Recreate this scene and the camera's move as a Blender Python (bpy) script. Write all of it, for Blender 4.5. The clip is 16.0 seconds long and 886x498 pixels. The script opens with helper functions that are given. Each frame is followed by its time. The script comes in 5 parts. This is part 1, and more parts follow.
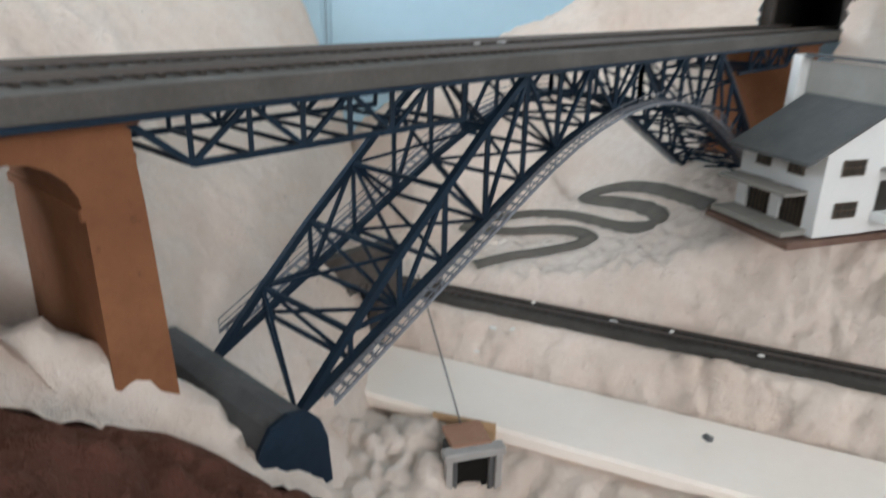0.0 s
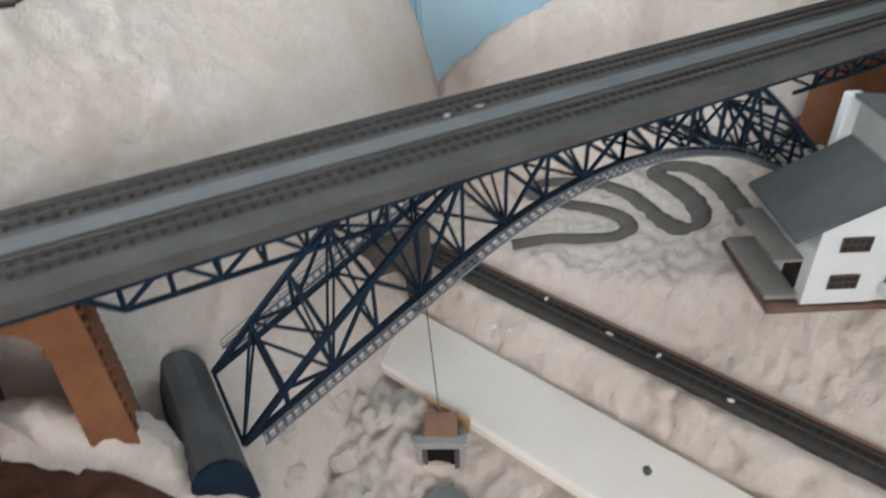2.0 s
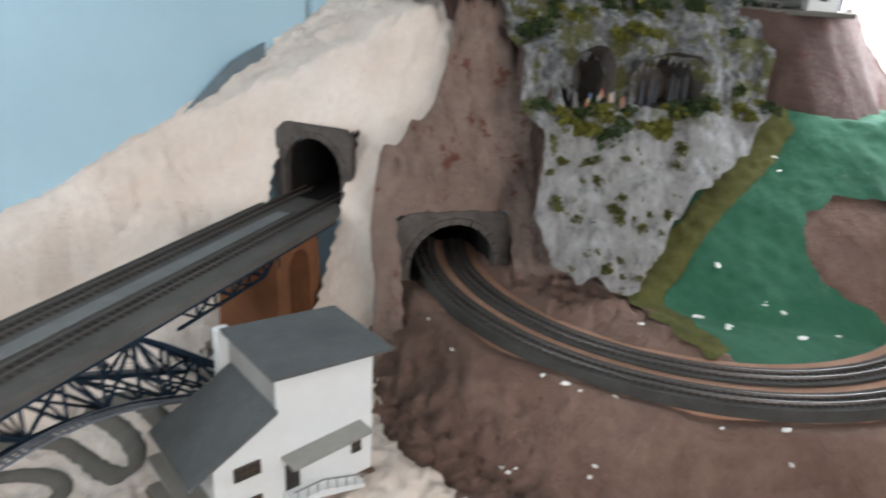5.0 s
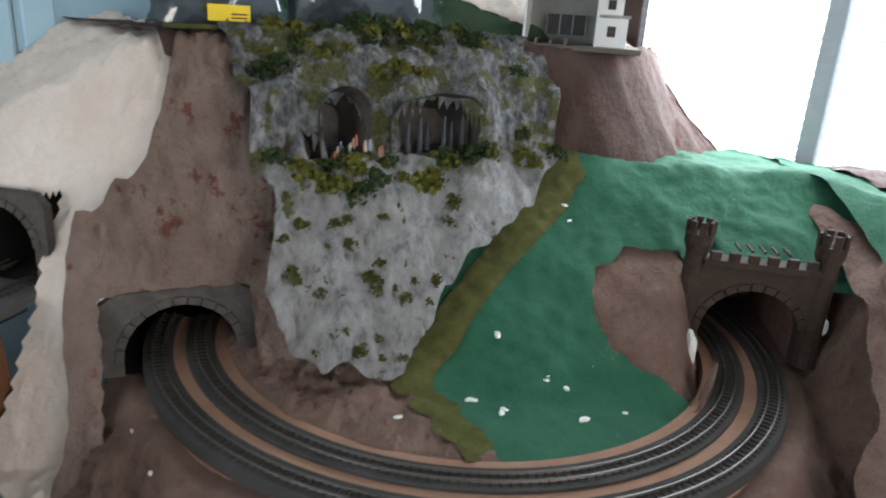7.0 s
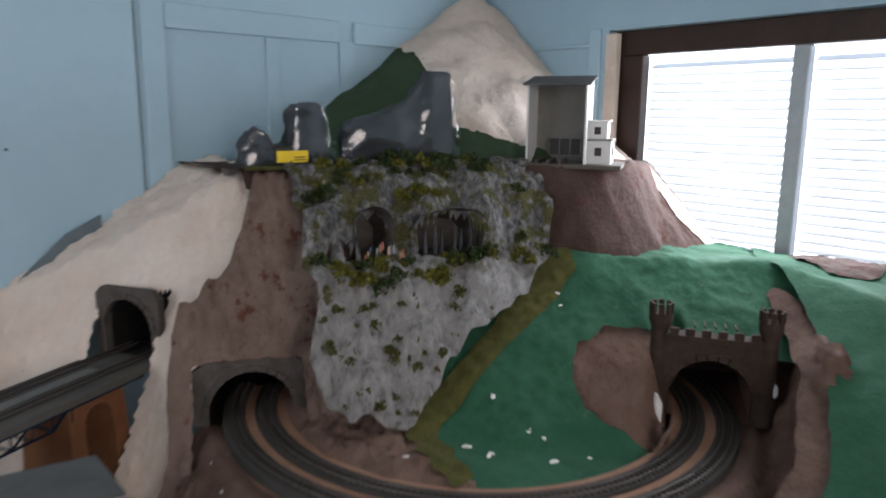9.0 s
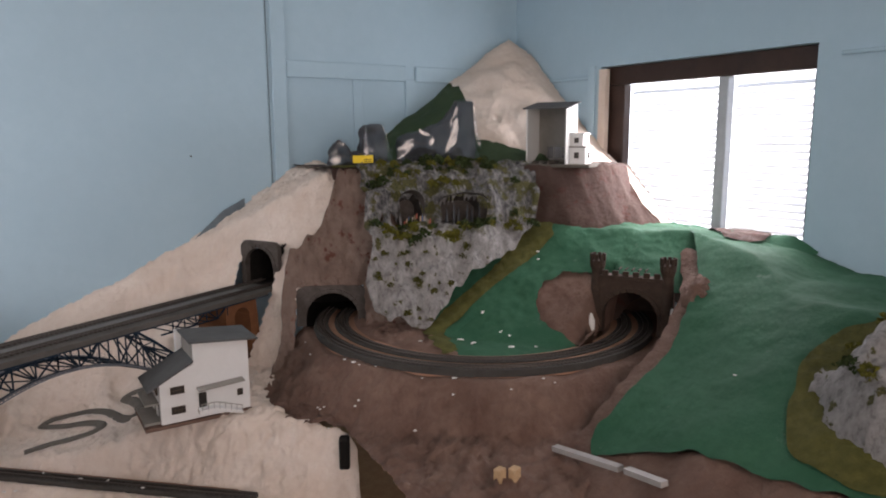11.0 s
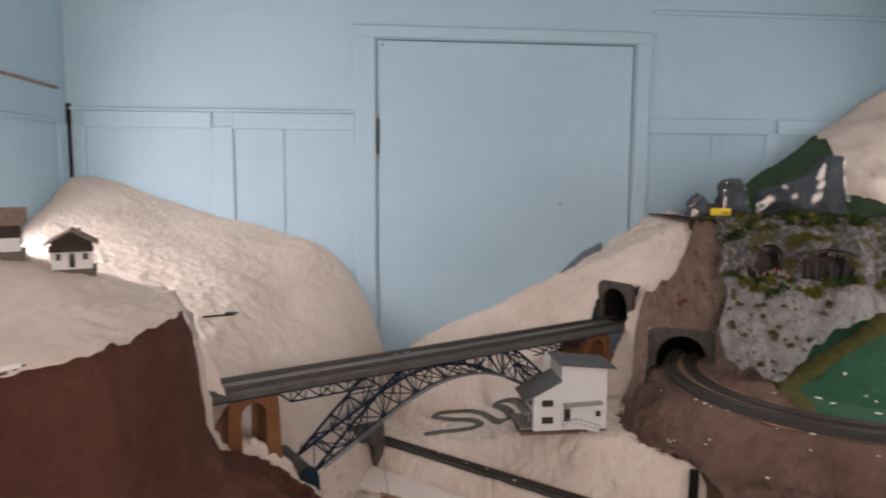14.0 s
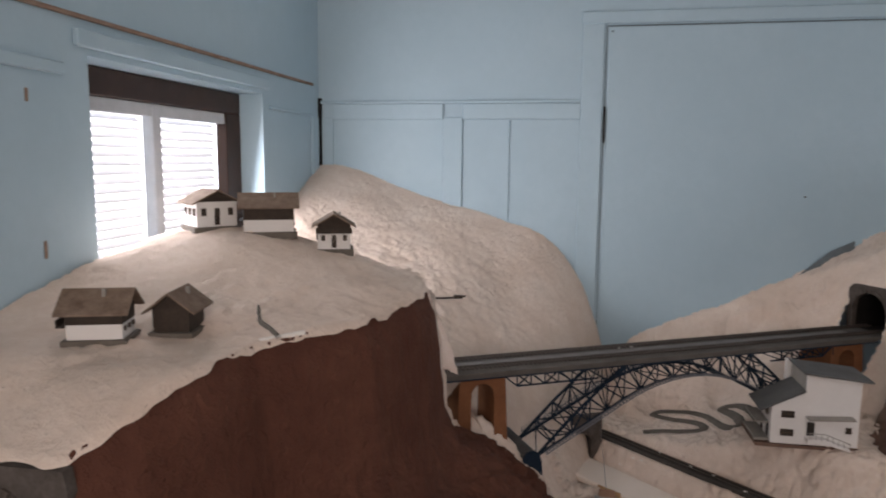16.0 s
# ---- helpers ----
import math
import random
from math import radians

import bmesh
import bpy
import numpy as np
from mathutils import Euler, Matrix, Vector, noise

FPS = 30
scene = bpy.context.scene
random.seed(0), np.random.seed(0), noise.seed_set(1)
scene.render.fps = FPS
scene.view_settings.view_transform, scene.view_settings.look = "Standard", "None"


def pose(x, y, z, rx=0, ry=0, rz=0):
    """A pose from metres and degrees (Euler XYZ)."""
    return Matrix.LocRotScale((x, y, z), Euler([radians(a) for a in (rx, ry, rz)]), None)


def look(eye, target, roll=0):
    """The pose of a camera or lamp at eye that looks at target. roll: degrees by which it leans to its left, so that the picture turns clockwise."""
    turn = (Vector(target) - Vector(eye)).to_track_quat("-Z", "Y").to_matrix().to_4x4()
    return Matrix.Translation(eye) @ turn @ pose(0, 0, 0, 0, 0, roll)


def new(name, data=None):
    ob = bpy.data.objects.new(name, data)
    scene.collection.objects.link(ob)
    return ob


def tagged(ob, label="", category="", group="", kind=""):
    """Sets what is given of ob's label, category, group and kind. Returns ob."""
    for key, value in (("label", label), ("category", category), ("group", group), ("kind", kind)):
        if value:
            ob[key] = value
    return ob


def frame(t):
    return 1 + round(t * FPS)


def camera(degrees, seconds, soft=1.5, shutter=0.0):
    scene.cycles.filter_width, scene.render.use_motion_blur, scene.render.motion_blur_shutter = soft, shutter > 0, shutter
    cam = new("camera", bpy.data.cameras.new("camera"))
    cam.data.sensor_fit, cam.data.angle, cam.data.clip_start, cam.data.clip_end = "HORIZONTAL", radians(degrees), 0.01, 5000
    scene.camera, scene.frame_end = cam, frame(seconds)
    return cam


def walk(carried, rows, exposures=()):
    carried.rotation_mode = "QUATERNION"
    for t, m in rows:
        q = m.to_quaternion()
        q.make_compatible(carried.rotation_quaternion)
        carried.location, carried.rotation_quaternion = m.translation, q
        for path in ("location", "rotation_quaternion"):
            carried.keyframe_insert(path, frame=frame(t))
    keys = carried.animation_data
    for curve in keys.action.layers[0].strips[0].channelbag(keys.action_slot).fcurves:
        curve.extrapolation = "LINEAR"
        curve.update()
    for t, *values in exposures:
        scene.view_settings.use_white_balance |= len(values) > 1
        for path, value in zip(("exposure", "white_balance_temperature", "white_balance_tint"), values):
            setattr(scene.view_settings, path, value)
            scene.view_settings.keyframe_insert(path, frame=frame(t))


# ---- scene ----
cam = camera(65.2, 16.0, 1.9, 0.45)
PATH = [
    (0, (-0.244, 0.562, 1.671), (0.371, 2.335, 0.98), 1.2),
    (0.5, (-0.185, 0.566, 1.651), (0.169, 2.333, 0.782), 0.9),
    (1, (-0.126, 0.563, 1.657), (0.12, 2.309, 0.713), 2.1),
    (1.5, (-0.045, 0.548, 1.775), (0.068, 2.23, 0.698), 2.1),
    (2, (0.02, 0.541, 1.947), (0.035, 2.184, 0.807), -2.2),
    (2.5, (0.052, 0.546, 2.008), (0.251, 2.187, 0.881), 0.7),
    (3, (0.045, 0.54, 2.062), (0.386, 2.236, 1.06), 1.5),
    (3.5, (0.077, 0.521, 2.087), (0.568, 2.24, 1.189), 1.6),
    (4, (0.126, 0.529, 2.07), (0.951, 2.124, 1.188), 3.4),
    (4.5, (0.167, 0.527, 2.062), (1.186, 2.056, 1.271), 3.3),
    (5, (0.223, 0.519, 2.075), (1.439, 1.914, 1.317), 3.3),
    (5.2, (0.243, 0.517, 2.072), (1.537, 1.851, 1.334), 3.5),
    (7.5, (0.628, 0.503, 2.072), (2.099, 1.726, 1.487), 2.9),
    (8, (0.66, 0.491, 2.133), (2.143, 1.761, 1.699), 1.0),
    (8.5, (0.622, 0.4, 2.141), (1.969, 1.825, 1.75), -0.1),
    (9, (0.439, 0.164, 2.145), (1.749, 1.627, 1.764), 0.5),
    (9.2, (0.371, 0.033, 2.136), (1.619, 1.548, 1.752), 0.8),
    (11.5, (0.17, -0.718, 2.134), (1.164, 0.992, 1.834), -0.6),
    (12, (0.164, -0.782, 2.171), (1.038, 0.996, 1.901), -0.9),
    (12.5, (0.129, -0.802, 2.183), (0.872, 1.036, 1.913), -1.1),
    (13, (0.079, -0.797, 2.185), (0.689, 1.09, 1.931), -0.3),
    (13.5, (0.015, -0.822, 2.19), (0.423, 1.121, 1.945), -0.2),
    (14, (-0.045, -0.836, 2.187), (0.171, 1.14, 1.967), 0.3),
    (14.5, (-0.089, -0.861, 2.184), (-0.095, 1.128, 1.972), 0.2),
    (15, (-0.143, -0.841, 2.181), (-0.383, 1.131, 1.95), 0.1),
    (15.5, (-0.156, -0.854, 2.184), (-0.585, 1.085, 1.951), 0.2),
    (16, (-0.129, -0.853, 2.192), (-0.482, 1.099, 1.934), 0.5),
]
EXPOSURES = [(0, 0.70, 6150, 11), (1, 0.88, 6200, 11), (2, 0.66, 6100, 11), (3.5, 0.52, 6300, 11), (4, 0.54, 6350, 13), (5, 0.66, 6250, 12), (7.5, 0.22, 6100, 10), (9, -0.24, 6350, 17), (11.5, -0.16, 7050, 26),
             (13, -0.22, 7200, 27), (14.5, -0.06, 7150, 26), (15.2, -0.40, 7200, 26), (16, -0.58, 7200, 26)]
walk(cam, [(t, look(eye, target, roll)) for t, eye, target, roll in PATH], EXPOSURES)
# world and light
FLOOR_Z, CEIL_Z = 0.60, 3.02
XL, XR, YB, YF = -1.18, 2.235, 1.983, -2.4

world = bpy.data.worlds.new("sky")
scene.world = world
world.use_nodes = True
wn = world.node_tree.nodes
sky = wn.new("ShaderNodeTexSky")
sky.sky_type = "NISHITA"
sky.sun_disc = False
sky.sun_elevation = radians(40)
sky.sun_rotation = radians(120)
world.node_tree.links.new(sky.outputs[0], wn["Background"].inputs[0])
wn["Background"].inputs[1].default_value = 0.12


def area_lamp(name, eye, target, sx, sy, watts, color):
    d = bpy.data.lights.new(name, "AREA")
    d.shape, d.size, d.size_y, d.energy, d.color = "RECTANGLE", sx, sy, watts, color
    ob = new(name, d)
    ob.matrix_world = look(eye, target)
    return ob


area_lamp("daylight_right", (XR - 0.03, 0.99, 2.08), (0, 0.99, 1.85), 0.80, 0.50, 11, (0.93, 0.97, 1.0))
area_lamp("daylight_left", (XL - 0.055, 0.98, 2.07), (0, 0.98, 1.85), 0.80, 0.58, 19, (0.93, 0.97, 1.0))
# added fill from behind the camera; no source is known there
area_lamp("rear_fill", (0.2, YF + 0.06, 2.31), (0.3, 1.4, 1.4), 2.4, 1.1, 46, (1.0, 0.91, 0.82))


# materials
def material(name, build):
    m = bpy.data.materials.new(name)
    m.use_nodes = True
    t = m.node_tree
    build(t, t.nodes["Principled BSDF"])
    return m


def node(t, kind, **put):
    n = t.nodes.new("ShaderNode" + kind)
    for k, v in put.items():
        n.inputs[k].default_value = v
    return n


def coords(t):
    return t.nodes.new("ShaderNodeTexCoord").outputs["Object"]


def noise_tex(t, scale, detail=5.0, rough=0.6, src=None, stretch=None):
    n = node(t, "TexNoise", Scale=scale, Detail=detail, Roughness=rough)
    c = src or coords(t)
    if stretch:
        mp = t.nodes.new("ShaderNodeMapping")
        mp.inputs["Scale"].default_value = stretch
        t.links.new(c, mp.inputs[0])
        c = mp.outputs[0]
    t.links.new(c, n.inputs["Vector"])
    return n.outputs["Fac"]


def ramp(t, fac, *stops):
    r = t.nodes.new("ShaderNodeValToRGB")
    e = r.color_ramp.elements
    while len(e) < len(stops):
        e.new(0.5)
    for i, (p, c) in enumerate(stops):
        e[i].position, e[i].color = p, (*c, 1)
    t.links.new(fac, r.inputs[0])
    return r.outputs[0]


def mix(t, fac, a, b, how="MIX"):
    m = t.nodes.new("ShaderNodeMix")
    m.data_type, m.blend_type = "RGBA", how
    for i, v in ((0, fac), (6, a), (7, b)):
        if hasattr(v, "is_output"):
            t.links.new(v, m.inputs[i])
        else:
            m.inputs[i].default_value = v if i == 0 else (*v, 1)
    return m.outputs[2]


def bump(t, bsdf, fac, dist, strength=1.0):
    b = node(t, "Bump", Strength=strength, Distance=dist)
    t.links.new(fac, b.inputs["Height"])
    t.links.new(b.outputs[0], bsdf.inputs["Normal"])


def mottled(name, dark, light, spot=None, scale=9.0, grain=70.0, rough=0.85, depth=0.003, spot_at=0.62, spec=0.3, specks=None):
    """Painted or plastered stuff: two tones in large blotches, fine grain, stains and a relief."""
    def build(t, b):
        big = noise_tex(t, scale, 6, 0.65)
        c = ramp(t, big, (0.3, dark), (0.7, light))
        fine = noise_tex(t, grain, 6, 0.7)
        c = mix(t, ramp(t, fine, (0.35, (0.45,) * 3), (0.6, (0,) * 3)), c, dark)
        if spot:
            s = ramp(t, noise_tex(t, scale * 3.1, 8, 0.75), (spot_at, (0, 0, 0)), (spot_at + 0.06, (1, 1, 1)))
            c = mix(t, s, c, spot)
        if specks:
            s = ramp(t, noise_tex(t, 75, 6, 0.7), (0.66, (0, 0, 0)), (0.70, (1, 1, 1)))
            zone = ramp(t, noise_tex(t, 4.5, 3, 0.5), (0.45, (0, 0, 0)), (0.62, (0.9, 0.9, 0.9)))
            c = mix(t, mix(t, 1.0, s, zone, "MULTIPLY"), c, specks)
        t.links.new(c, b.inputs["Base Color"])
        b.inputs["Roughness"].default_value = rough
        b.inputs["Specular IOR Level"].default_value = spec
        bump(t, b, fine, depth)
    return material(name, build)


PLASTER = mottled("white_plaster", (0.650, 0.535, 0.448), (0.800, 0.712, 0.635), (0.50, 0.41, 0.33), 5, 75, 0.9, 0.0065, 0.68, 0.3, (0.20, 0.14, 0.10))
BROWN = mottled("brown_painted_plaster", (0.130, 0.074, 0.056), (0.245, 0.160, 0.125), (0.29, 0.225, 0.19), 7, 38, 0.8, 0.013, 0.66, 0.2)
REDBROWN = mottled("red_brown_plaster", (0.082, 0.033, 0.023), (0.135, 0.058, 0.039), (0.05, 0.022, 0.018), 7, 24, 0.7, 0.018, 0.68, 0.12)
MESABROWN = mottled("dull_brown_cliff_plaster", (0.056, 0.033, 0.027), (0.092, 0.060, 0.049), (0.066, 0.025, 0.019), 5, 30, 0.85, 0.006, 0.55, 0.2)
HILLBROWN = mottled("grey_brown_hill_plaster", (0.150, 0.100, 0.078), (0.262, 0.192, 0.160), (0.125, 0.046, 0.031), 6, 38, 0.8, 0.012, 0.56)
GREEN = mottled("green_painted_plaster", (0.017, 0.082, 0.044), (0.040, 0.128, 0.074), (0.085, 0.15, 0.105), 3.2, 40, 0.85, 0.003, 0.64, 0.2)
OLIVE = mottled("dull_olive_plaster", (0.034, 0.062, 0.034), (0.062, 0.095, 0.052), (0.025, 0.075, 0.045), 6, 40, 0.9, 0.003, 0.64, 0.15)
WALLBLUE = mottled("blue_wall_paint", (0.335, 0.490, 0.580), (0.38, 0.54, 0.63), None, 2.2, 30, 0.55, 0.0006)
# gap shade put into a dark blue-grey; the backing scrap shares it
GAPBOARDDARK = mottled("gap_shade_and_board_blue", (0.10, 0.13, 0.15), (0.15, 0.19, 0.21), None, 8, 60, 0.9, 0.0002)
CEILING = mottled("ceiling_white", (0.72, 0.72, 0.70), (0.78, 0.78, 0.76), None, 2, 20, 0.8, 0.0005)
FLOORMAT = mottled("floor_grey", (0.22, 0.20, 0.18), (0.30, 0.27, 0.24), None, 2, 30, 0.7, 0.0005)
DARKWOOD = mottled("dark_window_wood", (0.030, 0.016, 0.012), (0.055, 0.03, 0.022), None, 14, 90, 0.45, 0.0005)
ASPHALT = mottled("dark_track_ballast", (0.045, 0.042, 0.038), (0.075, 0.070, 0.064), None, 20, 260, 0.95, 0.002)
ROADGREY = mottled("grey_road_paint", (0.105, 0.095, 0.082), (0.16, 0.145, 0.125), (0.28, 0.26, 0.22), 18, 120, 0.9, 0.002, 0.7)
DECKGREY = mottled("grey_deck_strip", (0.125, 0.122, 0.118), (0.185, 0.180, 0.172), None, 12, 120, 0.8, 0.001)
RAILWOOD = mottled("worn_picture_rail", (0.20, 0.135, 0.10), (0.34, 0.26, 0.21), None, 25, 160, 0.8, 0.0005)
DECKBED = mottled("grey_brown_deck_ballast", (0.070, 0.065, 0.059), (0.112, 0.104, 0.095), None, 16, 220, 0.95, 0.001)
CORK = mottled("cork_roadbed", (0.29, 0.155, 0.10), (0.40, 0.235, 0.16), None, 15, 260, 0.95, 0.001)
STEELBLUE = mottled("blue_bridge_paint", (0.006, 0.013, 0.024), (0.012, 0.028, 0.050), (0.035, 0.032, 0.03), 25, 160, 0.55, 0.0003, 0.68, 0.15)
WALKGREY = mottled("grey_walkway", (0.12, 0.13, 0.15), (0.20, 0.21, 0.23), None, 30, 160, 0.6, 0.0003)
BRICK = mottled("orange_brown_brick", (0.155, 0.062, 0.027), (0.235, 0.102, 0.046), (0.12, 0.048, 0.022), 14, 120, 0.85, 0.001)
STONEDARK = mottled("dark_portal_stone_cave_shade", (0.055, 0.046, 0.040), (0.12, 0.105, 0.095), (0.22, 0.20, 0.18), 30, 160, 0.9, 0.002, 0.68)
CASTLE = mottled("brown_castle_stone", (0.028, 0.018, 0.013), (0.065, 0.042, 0.03), (0.10, 0.07, 0.05), 40, 200, 0.85, 0.001)
# near-black that puts the darkness of unlit openings into the colour
SHADEBLACK = mottled("opening_shade_black", (0.004, 0.0035, 0.003), (0.011, 0.0095, 0.008), None, 30, 120, 0.95, 0.001)
CONCRETE = mottled("grey_concrete", (0.075, 0.075, 0.078), (0.135, 0.132, 0.130), None, 14, 120, 0.9, 0.001)
HOUSEWHITE = mottled("white_model_wall", (0.64, 0.64, 0.625), (0.72, 0.72, 0.705), None, 10, 90, 0.7, 0.0002)
HOUSEGREY = mottled("grey_model_wall", (0.22, 0.21, 0.19), (0.30, 0.285, 0.26), None, 12, 90, 0.8, 0.0003)
ROOFGREY = mottled("grey_roof", (0.075, 0.078, 0.078), (0.115, 0.118, 0.118), None, 18, 200, 0.85, 0.0004)
ROOFBROWN = mottled("brown_shingle_roof", (0.12, 0.085, 0.062), (0.25, 0.19, 0.15), (0.42, 0.38, 0.34), 45, 260, 0.9, 0.0008, 0.68)
WOODDARK = mottled("dark_chalet_wood", (0.028, 0.022, 0.018), (0.06, 0.045, 0.035), None, 40, 200, 0.8, 0.0004)
WINDOWDARK = mottled("dark_model_window", (0.02, 0.018, 0.016), (0.05, 0.045, 0.04), None, 60, 200, 0.3, 0.0001)
WINBROWN = mottled("brown_window_frame", (0.07, 0.05, 0.035), (0.11, 0.08, 0.055), None, 60, 200, 0.6, 0.0001)
BOARDWHITE = mottled("white_board", (0.86, 0.775, 0.69), (0.91, 0.835, 0.755), None, 8, 80, 0.8, 0.0004)
WATERGREY = mottled("grey_dry_pond", (0.19, 0.20, 0.205), (0.27, 0.28, 0.28), None, 12, 90, 0.8, 0.0008)
CHIPWHITE = mottled("white_plaster_chip", (0.72, 0.70, 0.66), (0.84, 0.82, 0.79), None, 40, 200, 0.9, 0.0008)
MOSS = mottled("olive_moss", (0.055, 0.055, 0.012), (0.12, 0.115, 0.028), (0.035, 0.05, 0.012), 40, 300, 0.95, 0.003, 0.6)
BUSHGREEN = mottled("dark_bush", (0.018, 0.03, 0.010), (0.05, 0.075, 0.02), None, 60, 300, 0.95, 0.002)
BUSHYELLOW = mottled("yellow_green_bush", (0.075, 0.075, 0.010), (0.15, 0.14, 0.022), None, 60, 300, 0.95, 0.002)
SLATE = mottled("grey_moulded_rock", (0.035, 0.038, 0.043), (0.085, 0.092, 0.102), (0.17, 0.18, 0.19), 20, 120, 0.7, 0.002, 0.66)
YELLOW = mottled("yellow_card", (0.75, 0.52, 0.02), (0.85, 0.62, 0.04), None, 20, 90, 0.5, 0.0001)
BLIND = mottled("white_blind_slat", (0.80, 0.81, 0.82), (0.86, 0.87, 0.88), None, 6, 60, 0.5, 0.0001)
PINEWOOD = mottled("raw_wood", (0.42, 0.27, 0.15), (0.55, 0.38, 0.22), None, 30, 120, 0.7, 0.0004)
MULLION = mottled("pale_grey_aluminium", (0.36, 0.40, 0.43), (0.45, 0.49, 0.52), None, 20, 90, 0.5, 0.0002)
OLDPLASTIC = mottled("grey_plastic", (0.30, 0.285, 0.27), (0.39, 0.37, 0.35), None, 20, 90, 0.5, 0.0002)


def rock_build(t, b):
    """Cast rock, dry-brushed pale on its foot, mossy above the ledge."""
    sep = t.nodes.new("ShaderNodeSeparateXYZ")
    t.links.new(coords(t), sep.inputs[0])
    rng = node(t, "MapRange", **{"From Min": 1.79, "From Max": 1.86})
    add = t.nodes.new("ShaderNodeMath")
    add.operation = "MULTIPLY_ADD"
    t.links.new(noise_tex(t, 16, 5, 0.6), add.inputs[0])
    add.inputs[1].default_value = 0.10
    t.links.new(sep.outputs["Z"], add.inputs[2])
    sub = t.nodes.new("ShaderNodeMath")
    sub.operation = "SUBTRACT"
    t.links.new(add.outputs[0], sub.inputs[0])
    sub.inputs[1].default_value = 0.05
    t.links.new(sub.outputs[0], rng.inputs["Value"])
    up = rng.outputs[0]
    grain = noise_tex(t, 55, 8, 0.72, stretch=(1.0, 1.0, 0.5))
    low = ramp(t, grain, (0.34, (0.13, 0.125, 0.125)), (0.46, (0.25, 0.24, 0.235)), (0.66, (0.36, 0.345, 0.335)))
    high = ramp(t, grain, (0.38, (0.035, 0.035, 0.037)), (0.5, (0.13, 0.128, 0.128)), (0.66, (0.30, 0.29, 0.285)))
    c = mix(t, up, low, high)
    flock = ramp(t, noise_tex(t, 170, 4), (0.35, (0.034, 0.036, 0.010)), (0.65, (0.105, 0.098, 0.028)))
    patch = noise_tex(t, 20, 5, 0.6)
    m_low = ramp(t, patch, (0.615, (0, 0, 0)), (0.645, (1, 1, 1)))
    m_high = ramp(t, patch, (0.50, (0, 0, 0)), (0.56, (1, 1, 1)))
    c = mix(t, mix(t, up, m_low, m_high), c, flock)
    t.links.new(c, b.inputs["Base Color"])
    b.inputs["Roughness"].default_value = 0.95
    bump(t, b, noise_tex(t, 110, 8, 0.75, stretch=(1.0, 1.0, 0.6)), 0.007)


ROCK = material("moulded_grey_rock", rock_build)


def steel_build(t, b):
    b.inputs["Base Color"].default_value = (0.115, 0.10, 0.09, 1)
    b.inputs["Metallic"].default_value = 0.5
    b.inputs["Roughness"].default_value = 0.45


STEEL = material("rail_steel", steel_build)


def film_build(t, b):
    """Thin clear wrapping: mostly see-through, with a hard sheen on its creases."""
    clear, sheen, both = node(t, "BsdfTransparent"), node(t, "BsdfGlossy", Roughness=0.06), node(t, "MixShader", Fac=0.11)
    clear.inputs["Color"].default_value = (0.93, 0.94, 0.95, 1)
    t.links.new(clear.outputs[0], both.inputs[1])
    t.links.new(sheen.outputs[0], both.inputs[2])
    t.links.new(both.outputs[0], t.nodes["Material Output"].inputs["Surface"])


FILM = material("clear_plastic_film", film_build)


def glow_build(t, b):
    b.inputs["Base Color"].default_value = (0.8, 0.85, 0.9, 1)
    b.inputs["Emission Color"].default_value = (0.95, 0.98, 1.0, 1)
    b.inputs["Emission Strength"].default_value = 3.4


DAYSKY = material("bright_sky_backdrop", glow_build)


# mesh helpers
def link_mesh(name, me, mat, parent=None, label=""):
    ob = new(name, me)
    if mat and not me.materials:
        me.materials.append(mat)
    if parent:
        ob.parent = parent
    if label:
        tagged(ob, label)
    return ob


def part(name, bm, mat, parent=None, label="", smooth=False):
    me = bpy.data.meshes.new(name)
    bm.to_mesh(me)
    bm.free()
    if smooth:
        for p in me.polygons:
            p.use_smooth = True
    return link_mesh(name, me, mat, parent, label)


def thing(name, label, category, kind="", group=""):
    return tagged(new(name), label, category, group, kind)


def add_box(bm, c, s, m=None, bev=0.0):
    r = bmesh.ops.create_cube(bm, size=1.0, matrix=(m or Matrix()) @ Matrix.Translation(c) @ Matrix.Diagonal((*s, 1)))
    if bev:
        es = list({e for v in r["verts"] for e in v.link_edges})
        bmesh.ops.bevel(bm, geom=es, offset=bev, segments=1, affect="EDGES")
    return r


def box_bm(c, s, m=None, bev=0.0):
    bm = bmesh.new()
    add_box(bm, c, s, m, bev)
    return bm


def span(x0, x1, y0, y1, z0, z1, m=None, bev=0.0):
    return box_bm(((x0 + x1) / 2, (y0 + y1) / 2, (z0 + z1) / 2), (abs(x1 - x0), abs(y1 - y0), abs(z1 - z0)), m, bev)


def beam_bm(p0, p1, w, h, up=(0, 0, 1)):
    p0, p1 = Vector(p0), Vector(p1)
    d = p1 - p0
    z = d.normalized()
    x = Vector(up).cross(z)
    if x.length < 1e-4:
        x = Vector((1, 0, 0)).cross(z)
    x.normalize()
    y = z.cross(x)
    m = Matrix((x, y, z)).transposed().to_4x4()
    m.translation = (p0 + p1) / 2
    return box_bm((0, 0, 0), (w, h, d.length), m)


